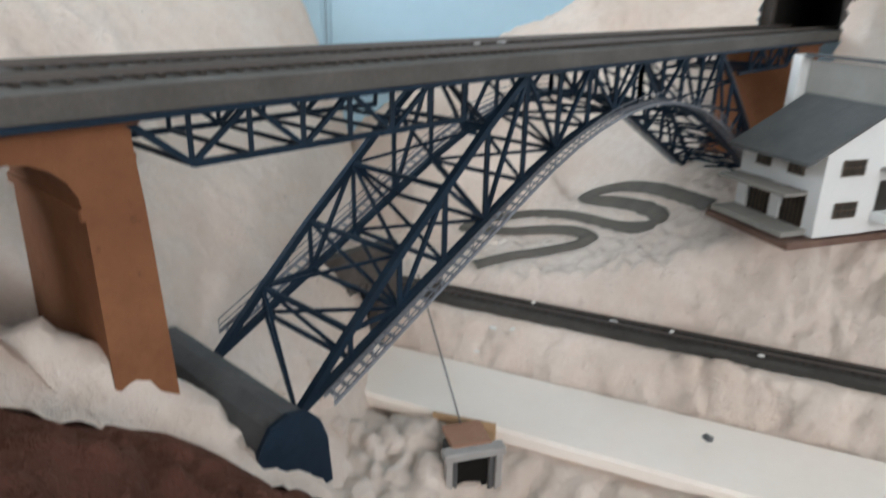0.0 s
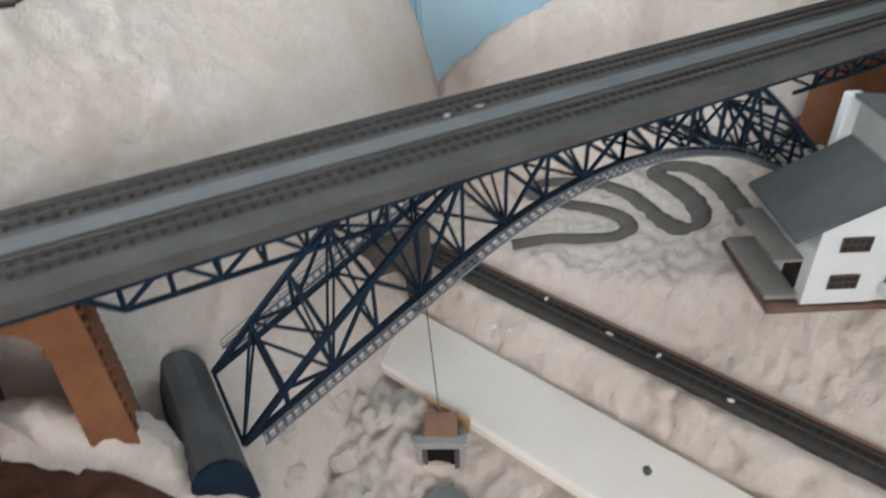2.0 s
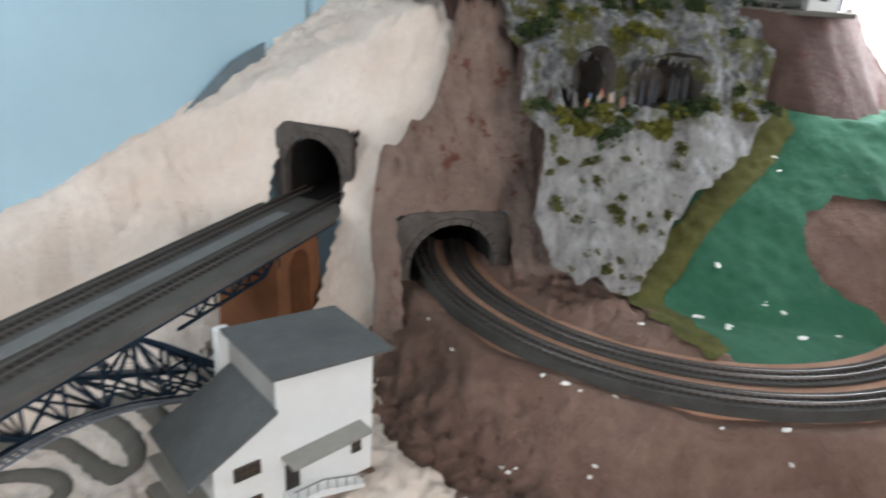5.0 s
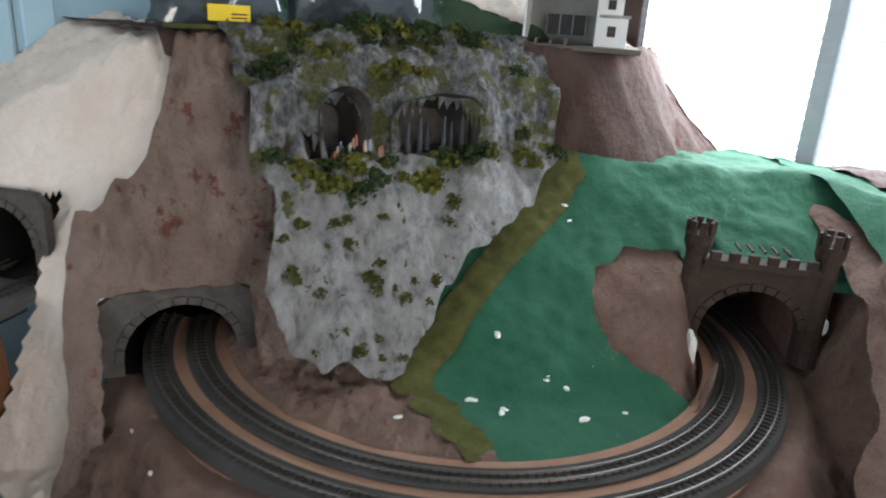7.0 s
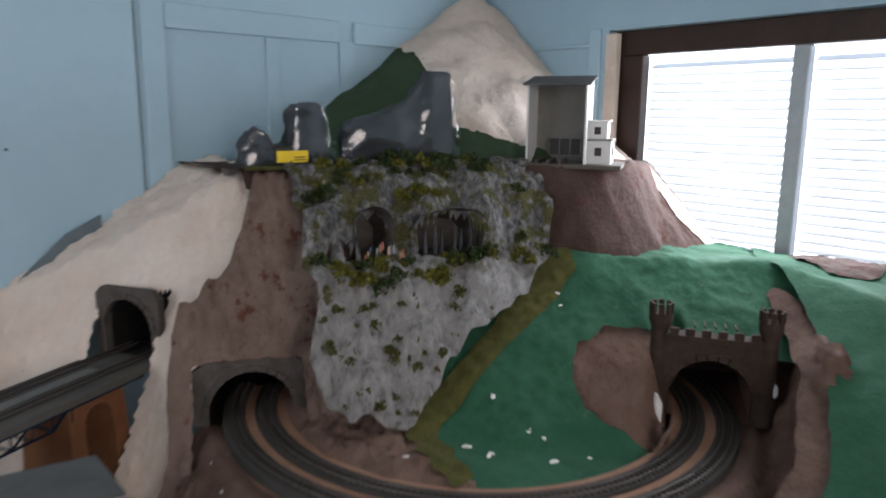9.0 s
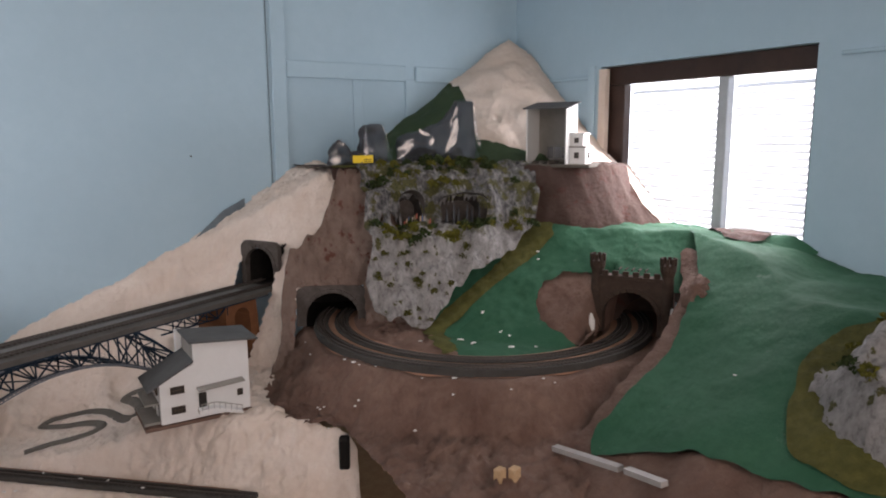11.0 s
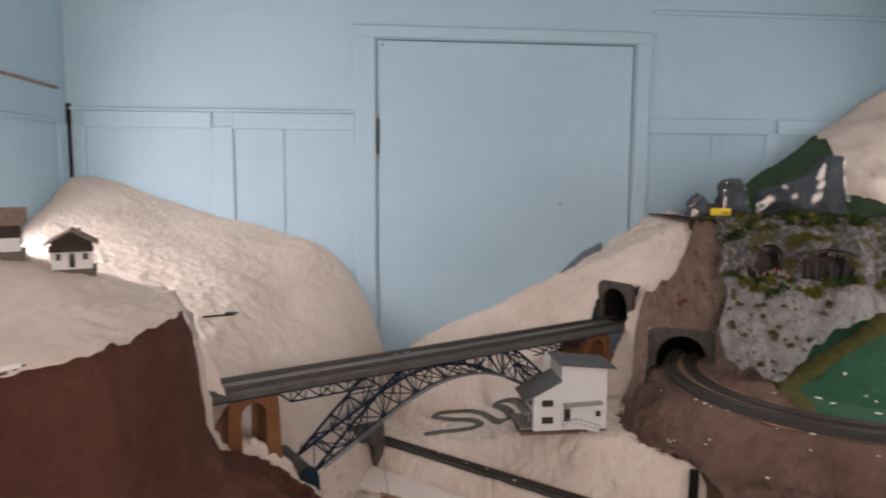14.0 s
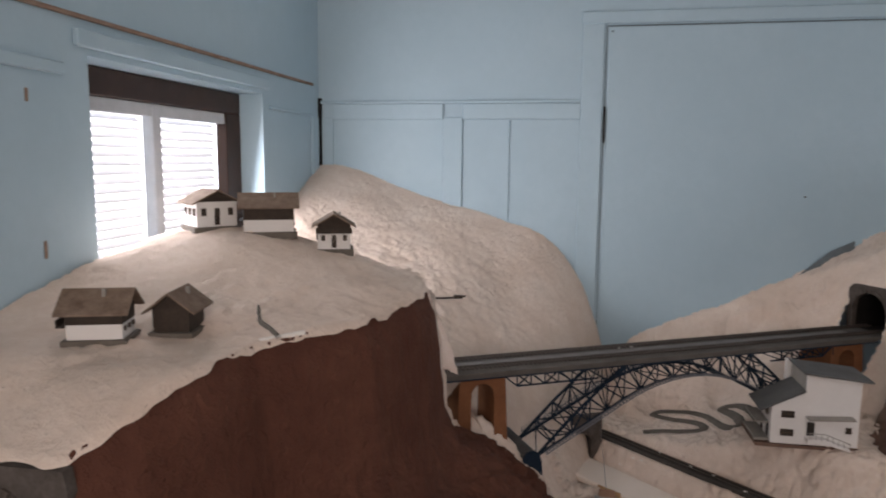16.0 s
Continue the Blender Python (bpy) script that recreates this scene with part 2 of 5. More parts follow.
def prism_bm(poly, depth, m=None):
    """A polygon in x and z, made solid along y from 0 to depth."""
    bm = bmesh.new()
    a = [bm.verts.new((x, 0, z)) for x, z in poly]
    b = [bm.verts.new((x, depth, z)) for x, z in poly]
    bm.faces.new(a)
    bm.faces.new(b[::-1])
    n = len(poly)
    for i in range(n):
        bm.faces.new((a[i], b[i], b[(i + 1) % n], a[(i + 1) % n])[::-1])
    bmesh.ops.recalc_face_normals(bm, faces=bm.faces)
    if m:
        bm.transform(m)
    return bm


def ss(a, b, x):
    k = min(1.0, max(0.0, (x - a) / (b - a)))
    return k * k * (3 - 2 * k)


def line(x, *pts):
    if x <= pts[0][0]:
        return pts[0][1]
    for (x0, z0), (x1, z1) in zip(pts, pts[1:]):
        if x <= x1:
            return z0 + (z1 - z0) * (x - x0) / (x1 - x0)
    return pts[-1][1]


def wob(x, y, k, s=0.0):
    return noise.noise((x * k + s, y * k - s, s))


def outside(x, y, poly):
    """Distance from (x, y) to a closed outline, negative inside it."""
    best, inside = 9.0, False
    for (ax, ay), (bx, by) in zip(poly, poly[1:] + poly[:1]):
        dx, dy = bx - ax, by - ay
        k = min(1.0, max(0.0, ((x - ax) * dx + (y - ay) * dy) / (dx * dx + dy * dy)))
        best = min(best, math.hypot(x - ax - k * dx, y - ay - k * dy))
        if (ay > y) != (by > y) and x < ax + (y - ay) / dy * dx:
            inside = not inside
    return -best if inside else best


def landform(name, x0, x1, y0, y1, step, fn, mat, label, rough=0.006, freq=14.0, cut=None, category="terrain", mask=None, calm=None):
    """A sheet of ground z = fn(x, y), roughened along its slope, trimmed to where mask(x, y) is positive; cut drops faces."""
    nx, ny = int((x1 - x0) / step) + 2, int((y1 - y0) / step) + 2
    zs = {(i, j): fn(min(x0 + i * step, x1), min(y0 + j * step, y1)) for i in range(nx) for j in range(ny)}
    keep = {k: mask(x0 + k[0] * step, y0 + k[1] * step) if mask else 1.0 for k in zs}
    idx, verts = {}, []
    for (i, j), z in zs.items():
        x, y = min(x0 + i * step, x1), min(y0 + j * step, y1)
        gx = (zs.get((i + 1, j), z) - zs.get((i - 1, j), z)) / (2 * step)
        gy = (zs.get((i, j + 1), z) - zs.get((i, j - 1), z)) / (2 * step)
        n = Vector((-gx, -gy, 1)).normalized()
        p = Vector((x, y, z))
        patch = 0.45 + 0.9 * max(0.0, noise.noise(p * 6.0 + Vector((4, 0, 0))) + 0.25)
        lumps = noise.fractal(p * freq, 0.9, 2.1, 5) + 0.5 * noise.noise(p * freq * 4.3)
        near = noise.voronoi(p * freq * 1.9 + Vector((0, 0, 2)) + 0.35 * noise.noise_vector(p * freq * 1.5))[0]
        clump = min(0.22, near[1] - near[0]) * 4.0 - 0.5
        lumps = 0.7 * lumps + clump * max(0.0, patch - 0.35)
        d = (calm(x, y) if calm else 1.0) * rough * (lumps + patch * (0.9 * (0.5 - abs(noise.noise(p * freq * 2.6))) + 0.8 * noise.noise(p * freq * 3.4) ** 2 + 0.2 * noise.noise(p * freq * 6.1)))
        idx[i, j] = len(verts)
        verts.append(p + n * d)
    edges, faces = {}, []

    def crossing(p, q):
        key = (min(p, q), max(p, q))
        if key not in edges:
            k = keep[key[0]] / (keep[key[0]] - keep[key[1]])
            edges[key] = len(verts)
            verts.append(verts[idx[key[0]]].lerp(verts[idx[key[1]]], k))
        return edges[key]

    for i in range(nx - 1):
        for j in range(ny - 1):
            q = [(i, j), (i + 1, j), (i + 1, j + 1), (i, j + 1)]
            f = []
            for p, n in zip(q, q[1:] + q[:1]):
                if keep[p] > 0:
                    f.append(idx[p])
                if (keep[p] > 0) != (keep[n] > 0):
                    f.append(crossing(p, n))
            if len(f) < 3:
                continue
            if cut and cut(sum((verts[k] for k in f), Vector()) / len(f)):
                continue
            faces.append(f)
    used = sorted({k for f in faces for k in f})
    remap = {k: n for n, k in enumerate(used)}
    me = bpy.data.meshes.new(name)
    me.from_pydata([verts[k] for k in used], [], [[remap[k] for k in f] for f in faces])
    for p in me.polygons:
        p.use_smooth = True
    return tagged(link_mesh(name, me, mat), label, category, "", "structure")


# ---- room ----
def wall_with_hole(name, axis, at, thick, lo, hi, hole, label):
    """A wall across x (axis 'x') or y, from lo to hi along it, with a hole (a0, a1, z0, z1) or none."""
    bm = bmesh.new()
    strips = [(lo, hi, FLOOR_Z, CEIL_Z)]
    if hole:
        a0, a1, z0, z1 = hole
        strips = [(lo, a0, FLOOR_Z, CEIL_Z), (a1, hi, FLOOR_Z, CEIL_Z), (a0, a1, FLOOR_Z, z0), (a0, a1, z1, CEIL_Z)]
    for a0, a1, z0, z1 in strips:
        c, s = ((a0 + a1) / 2, at + thick / 2, (z0 + z1) / 2), (a1 - a0, abs(thick), z1 - z0)
        if axis == "x":
            c, s = (c[1], c[0], c[2]), (s[1], s[0], s[2])
        add_box(bm, c, s)
    return tagged(part(name, bm, WALLBLUE), label, "wall", "", "structure")


WR = (0.553, 1.436, 1.62, 2.394)     # right window, along y and in height
WL = (0.545, 1.434, 1.72, 2.410)
# WF: opening added in the unseen rear wall for the fill lamp
WF = (-1.0, 1.4, 1.75, 2.88)
wall_back = wall_with_hole("wall_back", "y", YB, 0.12, XL - 0.12, XR + 0.12, None, "pale blue painted board wall behind the layout")
wall_left = wall_with_hole("wall_left", "x", XL, -0.12, YF, YB, WL, "pale blue painted wall with a window")
wall_right = wall_with_hole("wall_right", "x", XR, 0.12, YF, YB, WR, "pale blue painted wall with a window")
wall_front = wall_with_hole("wall_front", "y", YF, -0.12, XL - 0.12, XR + 0.12, WF, "unseen pale blue painted wall behind the camera, opened for the fill lamp")
tagged(part("floor", span(XL - 0.12, XR + 0.12, YF - 0.12, YB + 0.12, FLOOR_Z - 0.1, FLOOR_Z), FLOORMAT), "plain grey floor", "floor", "", "structure")
tagged(part("ceiling", span(XL - 0.12, XR + 0.12, YF - 0.12, YB + 0.12, CEIL_Z, CEIL_Z + 0.1), CEILING), "plain pale ceiling", "ceiling", "", "structure")


def wall_strip(parent, x0, x1, z0, z1, proud=0.010, name="batten"):
    return part(name, span(x0, x1, YB - proud, YB - 0.0005, z0, z1, None, 0.0025), WALLBLUE, parent)


# battens and boards on the back wall: posts stand proud of the panels, rails lie between the posts
POSTS = ((-1.165, -1.115), (-0.645, -0.565), (-0.095, -0.012), (1.062, 1.120), (1.640, 1.690), (2.170, 2.225))
for a, b in POSTS:
    wall_strip(wall_back, a, b, 1.05, 2.36 if -0.1 > a or a > 1.1 else 2.745)
for (a, b), top in (((-1.115, -0.645), 2.36), ((-0.565, -0.095), 2.36), ((1.12, 1.64), 2.36), ((1.69, 2.17), 2.36)):
    wall_strip(wall_back, a, b, top - 0.008, top + 0.055, 0.013, "rail")
wall_strip(wall_back, -1.17, -0.097, 2.416, 2.428, 0.016, "picture_rail")
wall_strip(wall_back, -0.10, 1.12, 2.714, 2.760, 0.014, "head_rail")
wall_strip(wall_back, 1.12, 2.22, 2.835, 2.85, 0.012, "rail")
wall_strip(wall_back, 1.398, 1.440, 1.8, 2.352, 0.006)
wall_strip(wall_back, -0.655 + 0.28, -0.655 + 0.284, 1.8, 2.352, 0.003)
door_panel = part("panel_board", span(0.006, 1.044, YB - 0.006, YB - 0.001, 1.05, 2.703, None, 0.002), WALLBLUE, wall_back, "large flat blue board closing an old opening")
# dark strips painted as the shade in the gaps round the board
for a in (-0.006, 1.047):
    part("gap_shade", span(a + 0.002, a + 0.0034, YB - 0.0032, YB + 0.002, 1.2, 2.706), GAPBOARDDARK, wall_back)
part("gap_shade", span(0.0, 1.05, YB - 0.0032, YB + 0.002, 2.7045, 2.7085), GAPBOARDDARK, wall_back)
# solid black boxes stand in for shade inside the slot and corner gap
part("hinge_slot_shade", span(-0.006, 0.001, YB - 0.012, YB, 2.26, 2.40), SHADEBLACK, wall_back)
part("corner_gap_shade", span(XL + 0.002, XL + 0.014, YB - 0.016, YB, 2.1, 2.44), SHADEBLACK, wall_back)


def side_strip(parent, x, sign, y0, y1, z0, z1, proud=0.012, name="batten"):
    return part(name, span(x, x + sign * proud, y0, y1, z0, z1, None, 0.0025), WALLBLUE, parent)


side_strip(wall_left, XL, 1, 0.50, 1.47, 2.425, 2.462, 0.014, "head_rail")
side_strip(wall_left, XL, 1, 1.48, 1.90, 2.36, 2.37)
side_strip(wall_left, XL, 1, -0.5, 0.46, 2.36, 2.385)
part("picture_rail", span(XL, XL + 0.010, -0.6, 1.90, 2.484, 2.494, None, 0.002), RAILWOOD, wall_left, "worn brown wooden picture rail")
side_strip(wall_left, XL, 1, 1.88, 1.95, 1.8, 2.36)
side_strip(wall_right, XR, -1, 1.50, 1.93, 2.350, 2.362)
side_strip(wall_right, XR, -1, -0.4, 0.48, 2.350, 2.362)
side_strip(wall_right, XR, -1, 1.46, 1.50, 1.8, 2.40)


def window(name, x, sign, hole, frame_at, label, split, band=0.0):
    """A dark timber window in a side wall's hole with drawn white blinds behind its panes; sign points outwards."""
    y0, y1, z0, z1 = hole
    w = thing(name, label, "window", "structure")
    xf = x + sign * frame_at
    xa, xb = xf, xf + sign * 0.04
    part("frame_head", span(xa, xb, y0, y1, z1 - 0.072, z1 - 0.002, None, 0.003), DARKWOOD, w)
    part("frame_sill", span(xa, xb, y0, y1, z0, z0 + 0.05, None, 0.003), DARKWOOD, w)
    part("frame_jamb", span(xa, xb, y1 - 0.10, y1, z0 + 0.05, z1 - 0.073, None, 0.003), DARKWOOD, w)
    part("frame_jamb", span(xa, xb, y0, y0 + 0.022, z0 + 0.05, z1 - 0.073, None, 0.003), DARKWOOD, w)
    part("mullion", span(xa + sign * 0.004, xb, split - 0.020, split + 0.020, z0 + 0.05, z1 - 0.073, None, 0.003), MULLION, w, "grey aluminium mullion")
    if band:
        part("transom", span(xa + sign * 0.006, xb, y0 + 0.022, y1 - 0.10, z1 - 0.073 - band, z1 - 0.074, None, 0.002), MULLION, w, "grey-blue transom strip")
    blind = thing(name.replace("window", "blind"), "white louvre blind with horizontal slats, lit by daylight", "blind")
    n = int((z1 - z0 - 0.14) / 0.024)
    for a, b in ((y0 + 0.025, split - 0.021), (split + 0.021, y1 - 0.102)):
        me = None
        for i in range(n):
            m = pose((xa + xb) / 2 + sign * 0.03, (a + b) / 2, z0 + 0.07 + i * 0.024, 0, -sign * 35, 0)
            if me is None:
                ob = part("slat", box_bm((0, 0, 0), (0.026, b - a, 0.0012)), BLIND, blind)
                me = ob.data
            else:
                ob = link_mesh("slat", me, None, blind)
            ob.matrix_world = m
    return w


window("window_right", XR, 1, WR, 0.03, "dark brown timber window with white louvre blinds", 0.893)
window("window_left", XL, -1, WL, 0.085, "dark brown timber window deep in a blue reveal", 0.94, 0.035)
# frame for the added rear opening, which stays out of view
added_rear_window = thing("added_rear_window", "unseen window added behind the camera to hold the fill lamp", "window", "structure")
part("frame_head", span(WF[0], WF[1], YF - 0.08, YF - 0.04, WF[3] - 0.05, WF[3], None, 0.003), DARKWOOD, added_rear_window)
tagged(part("backdrop_right", span(XR + 0.30, XR + 0.31, -1.0, 3.0, 1.0, 3.2), DAYSKY), "overexposed daylight outside the window", "backdrop", "", "structure")
tagged(part("backdrop_left", span(XL - 0.34, XL - 0.33, -1.0, 3.0, 1.0, 3.2), DAYSKY), "overexposed daylight outside the window", "backdrop", "", "structure")
peel = thing("peeled_reveal", "white chipped paint on the window reveal", "trim", "structure")
part("paint", span(XR - 0.004, XR + 0.02, 1.405, 1.445, 1.95, 2.385, None, 0.002), PLASTER, peel)

# ---- frames of the bridge, ring and portals ----
BO = Vector((-0.1845, 1.1175, 0))
BA = radians(28.0)
MB = Matrix.Translation(BO) @ Matrix.Rotation(BA, 4, "Z")
DECK = 1.62
MBI = MB.inverted()
RC = Vector((1.508, 1.236, 0))
RZ = 1.525


def facing(cx, cy, z, fx, fy):
    """A frame at a portal's foot: x across, y into the hill, z up, for a portal that faces (fx, fy)."""
    y = Vector((-fx, -fy, 0)).normalized()
    x = y.cross(Vector((0, 0, 1)))
    m = Matrix((x, y, Vector((0, 0, 1)))).transposed().to_4x4()
    m.translation = (cx, cy, z)
    return m


P1 = facing(0.893, 1.693, 1.618, -0.8829, -0.4695)
P2 = facing(1.048, 1.437, 1.512, -0.40, -0.917)
P3 = facing(1.757, 0.803, 1.522, -0.86, -0.51)
P4 = facing(-0.845, -0.135, 1.64, 0.0, -1.0)
P5 = facing(-0.065, 1.462, 1.172, 0.45, -0.893)
P1I, P2I, P3I, P4I, P5I = (m.inverted() for m in (P1, P2, P3, P4, P5))


def in_tunnel(p, inv, half, height, front, back):
    q = inv @ p
    return abs(q.x) < half and -front < q.y < back and q.z < height


# ---- landforms ----
def track_s(x, y):
    return (x - 0.22) * 0.68 + (y - 1.362) * 0.733


def plateau(x):
    return line(x, (0.05, 1.245), (0.20, 1.265), (0.36, 1.305), (0.46, 1.36), (0.52, 1.387), (0.9, 1.392))


def valley(x, y):
    s = track_s(x, y)
    low = 1.160 - 0.45 * max(0.0, 1.17 - y) * ss(0.25, 0.05, x) + 0.02 * wob(x, y, 9)
    low = max(low, 1.085)
    p = plateau(x - 0.2 * max(0.0, y - 1.3))
    z = low + (1.228 - low) * ss(-0.075, -0.035, s + 0.012 * wob(x, y, 16))
    z += (p - 1.228) * ss(0.032, 0.05 + (p - 1.228) * 0.65, s + 0.02 * wob(x, y, 12) * ss(0.03, 0.06, s))
    z += 0.10 * max(0.0, y - 1.78) * ss(0.1, 0.3, x)
    if y < 0.98:
        z -= (0.25 * (0.98 - y) + 1.7 * max(0.0, 0.90 - y)) * ss(0.4, 0.7, x)
    # boulders beside the little bridge
    rocky = ss(0.02, -0.08, x) * ss(1.40, 1.30, y)
    z -= 0.050 * math.exp(-((x - 0.012) ** 2 + (y - 1.150) ** 2) / 0.0030)
    return z + rocky * 0.022 * max(0.0, noise.fractal((x * 17, y * 17, 3.0), 0.8, 2.0, 3))


ROAD = [(0.150, 1.544), (0.205, 1.545), (0.243, 1.537), (0.296, 1.513), (0.327, 1.508), (0.348, 1.525), (0.344, 1.560), (0.316, 1.605), (0.263, 1.654), (0.216, 1.695), (0.207, 1.724), (0.234, 1.745), (0.288, 1.733), (0.335, 1.697), (0.373, 1.636), (0.393, 1.561), (0.405, 1.505), (0.423, 1.465), (0.445, 1.469), (0.455, 1.521), (0.450, 1.597), (0.437, 1.666), (0.441, 1.697), (0.465, 1.678), (0.489, 1.633), (0.500, 1.558), (0.499, 1.481), (0.494, 1.405)]
ROAD_FINE = [(a[0] + (b[0] - a[0]) * k / 4, a[1] + (b[1] - a[1]) * k / 4) for a, b in zip(ROAD, ROAD[1:]) for k in range(4)]


def shore(y):
    return line(y, (0.6, 0.86), (0.80, 0.868), (0.93, 0.872), (0.985, 0.835), (1.05, 0.765), (1.10, 0.752), (1.18, 0.74), (1.30, 0.78), (1.5, 0.9))


def near_way(x, y):
    """Fades the roughness out beside the track and along the painted road."""
    d = min(math.hypot(x - a, y - b) for a, b in ROAD_FINE) if 0.1 < x < 0.56 and 1.36 < y < 1.80 else 1.0
    return 0.15 + 0.85 * min(ss(0.012, 0.030, d), ss(0.026, 0.045, abs(track_s(x, y))), ss(0.066, 0.082, abs(track_s(x, y) + 0.150)))


landform("ground_valley", -0.75, 1.0, 0.72, 1.976, 0.0052, valley, PLASTER, "rough unpainted white plaster valley floor", 0.014, 13,
         mask=lambda x, y: shore(y) + 0.02 * wob(x, y, 18) + 0.008 * wob(x, y, 60) - x, calm=near_way)


def left_mountain(x, y):
    r = sum(line(x + e, (-1.18, 2.15), (-1.10, 2.17), (-0.83, 2.065), (-0.68, 2.018), (-0.447, 1.952), (-0.30, 1.905), (-0.216, 1.877), (-0.10, 1.755), (-0.018, 1.592), (0.02, 1.42), (0.10, 1.15)) for e in (-0.06, -0.03, 0.0, 0.03, 0.06)) / 5
    k = 0.43 + 0.45 * ss(-0.60, -0.02, x)
    return max(r - k * (1.96 - y) - 0.45 * max(0.0, 1.10 - y) + 0.012 * wob(x, y, 5, 3), 1.05)


landform("mountain_left", -1.176, 0.1, 0.9, 1.977, 0.0075, left_mountain, PLASTER, "smooth white plaster mountainside against the wall", 0.008, 12, calm=lambda x, y: 0.45 + 0.75 * ss(1.75, 1.40, y))


def hill_border(x):
    """Where the white slope meets the brown hill."""
    return line(x, (0.70, 1.30), (0.80, 1.385), (0.885, 1.445), (0.905, 1.50), (0.94, 1.522), (1.0, 1.515), (1.05, 1.515), (1.09, 1.525), (1.13, 1.545), (1.16, 1.58), (1.21, 1.70), (1.3, 1.80)) + 0.008 * wob(x, 0.7, 45) + 0.016 * wob(x, 0.3, 14)


def right_slope(x, y):
    r = line(x, (0.0, 1.28), (0.06, 1.40), (0.165, 1.50), (0.40, 1.60), (0.78, 1.775), (0.93, 1.865), (1.13, 2.0), (1.3, 2.03))
    yr = line(x, (0.72, 1.96), (0.93, 1.80), (1.13, 1.64), (1.2, 1.63))
    k = line(x, (0.5, 0.85), (0.85, 1.15))
    z = max(r - k * max(0.0, yr - y) + 0.010 * wob(x, y, 7, 9), 1.1)
    if x < 0.66 and y < 1.90:
        d = min(math.hypot(x - a, y - b) for a, b in ROAD_FINE)
        z = min(z, valley(x, y) - 0.004 + 0.9 * max(0.0, d - 0.028))
    return z


landform("slope_right", 0.0, 1.24, 1.30, 1.977, 0.007, right_slope, PLASTER, "white plaster slope rising to the tunnel mouth", 0.012, 13,
         lambda p: in_tunnel(p, P1I, 0.075, 0.140, 0.5, 0.10), mask=lambda x, y: y - hill_border(x) + 0.012 * wob(x, y, 22) + 0.006 * wob(x, y, 60), calm=near_way)


def ring(x, y):
    return math.hypot(x - RC.x, y - RC.y)


def brown_ground(x, y):
    r = ring(x, y)
    w = (x - 1.15) * 0.955 - (y - 1.30) * 0.295
    z = line(r, (0.41, 1.490 + 0.034 * ss(0.21, 0.15, w)), (0.426, 1.490 + 0.030 * ss(0.21, 0.15, w)), (0.45, 1.502), (0.56, 1.502), (0.592, 1.508), (0.69, 1.39), (1.2, 1.32))
    z += ss(1.58, 1.82, x) * (1.715 - z) * ss(0.605, 0.70, r) * ss(-0.12, -0.02, y - line(x, (1.6, 0.515), (1.8, 0.595), (1.95, 0.72)))
    return z + 0.010 * wob(x, y, 9, 5)


landform("ground_brown", 0.68, 1.95, 0.30, 1.70, 0.009, brown_ground, BROWN, "brown painted plaster ground around the curved track", 0.017, 20,
         lambda p: in_tunnel(p, P3I, 0.085, 0.2, 0.03, 0.5) and p.z > 1.53,
         mask=lambda x, y: min(hill_border(x) + 0.014 - y, x - shore(y) + 0.014 + 0.01 * wob(x, y, 30), 1.30 - x + 6 * max(0.0, 1.25 - y)), calm=lambda x, y: 0.15 + 0.85 * max(ss(0.59, 0.63, ring(x, y)), ss(0.43, 0.40, ring(x, y))))


def hill_qs(x, y):
    return (x - 1.045) * 0.40 + (y - 1.438) * 0.917, (x - 1.045) * 0.917 - (y - 1.438) * 0.40


def brown_hill(x, y):
    q, s = hill_qs(x, y)
    z = min(1.638 + (2.5 * q if q > 0 else 1.6 * q), 2.012) - 1.1 * max(0.0, -s - 0.120) * ss(0.15, 0.0, q)
    return z + 0.018 * wob(x, y, 11, 5) * ss(0.01, 0.05, abs(q))


def brown_hill_mask(x, y):
    q, s = hill_qs(x, y)
    return min(q - 0.002 if abs(s) < 0.112 else 0.13 + q, hill_border(x) + 0.012 - y, 1.30 - x, brown_hill(x, y) - 1.38)


landform("hill_brown", 0.80, 1.32, 1.25, 1.72, 0.008, brown_hill, HILLBROWN, "brown plaster hill over the double-track tunnel", 0.016, 15, mask=brown_hill_mask)


def rock_wd(x, y):
    return (x - 1.15) * 0.955 - (y - 1.30) * 0.295, (x - 1.15) * 0.295 + (y - 1.30) * 0.955


def rock_face(x, y):
    w, d = rock_wd(x, y)
    d += 0.03 * wob(x, y, 9, 2) + 0.012 * wob(x, y, 25, 2)
    z = line(d, (-0.13, 1.50), (-0.10, 1.555), (-0.04, 1.68), (0.03, 1.80), (0.050, 1.828), (0.095, 1.840), (0.118, 1.935), (0.17, 1.975), (0.22, 2.025), (0.45, 2.035))
    return z + 0.02 * wob(x, y, 14, 7)


def rock_mask(x, y):
    w, d = rock_wd(x, y)
    right = line(d, (-0.13, 0.11), (-0.06, 0.24), (0.0, 0.44), (0.04, 0.54), (0.12, 0.60), (0.3, 0.60))
    return min(w + 0.022 + 0.7 * max(0.0, -d) + 0.02 * wob(x, y, 20), right + 0.02 * wob(x, y, 15) - w, 0.33 - d, d + line(w, (-0.08, 0.06), (0.0, 0.095), (0.1, 0.115)))


def cave_cut(p):
    w, d = rock_wd(p.x, p.y)
    for c, half, top in ((0.133, 0.034, 1.928), (0.316, 0.080, 1.918), (0.052, 0.038, 1.872)):
        if abs(w - c) < half and 0.085 < d < 0.24 and p.z < top - 0.6 * max(0.0, abs(w - c) - half * 0.5):
            return True
    return False


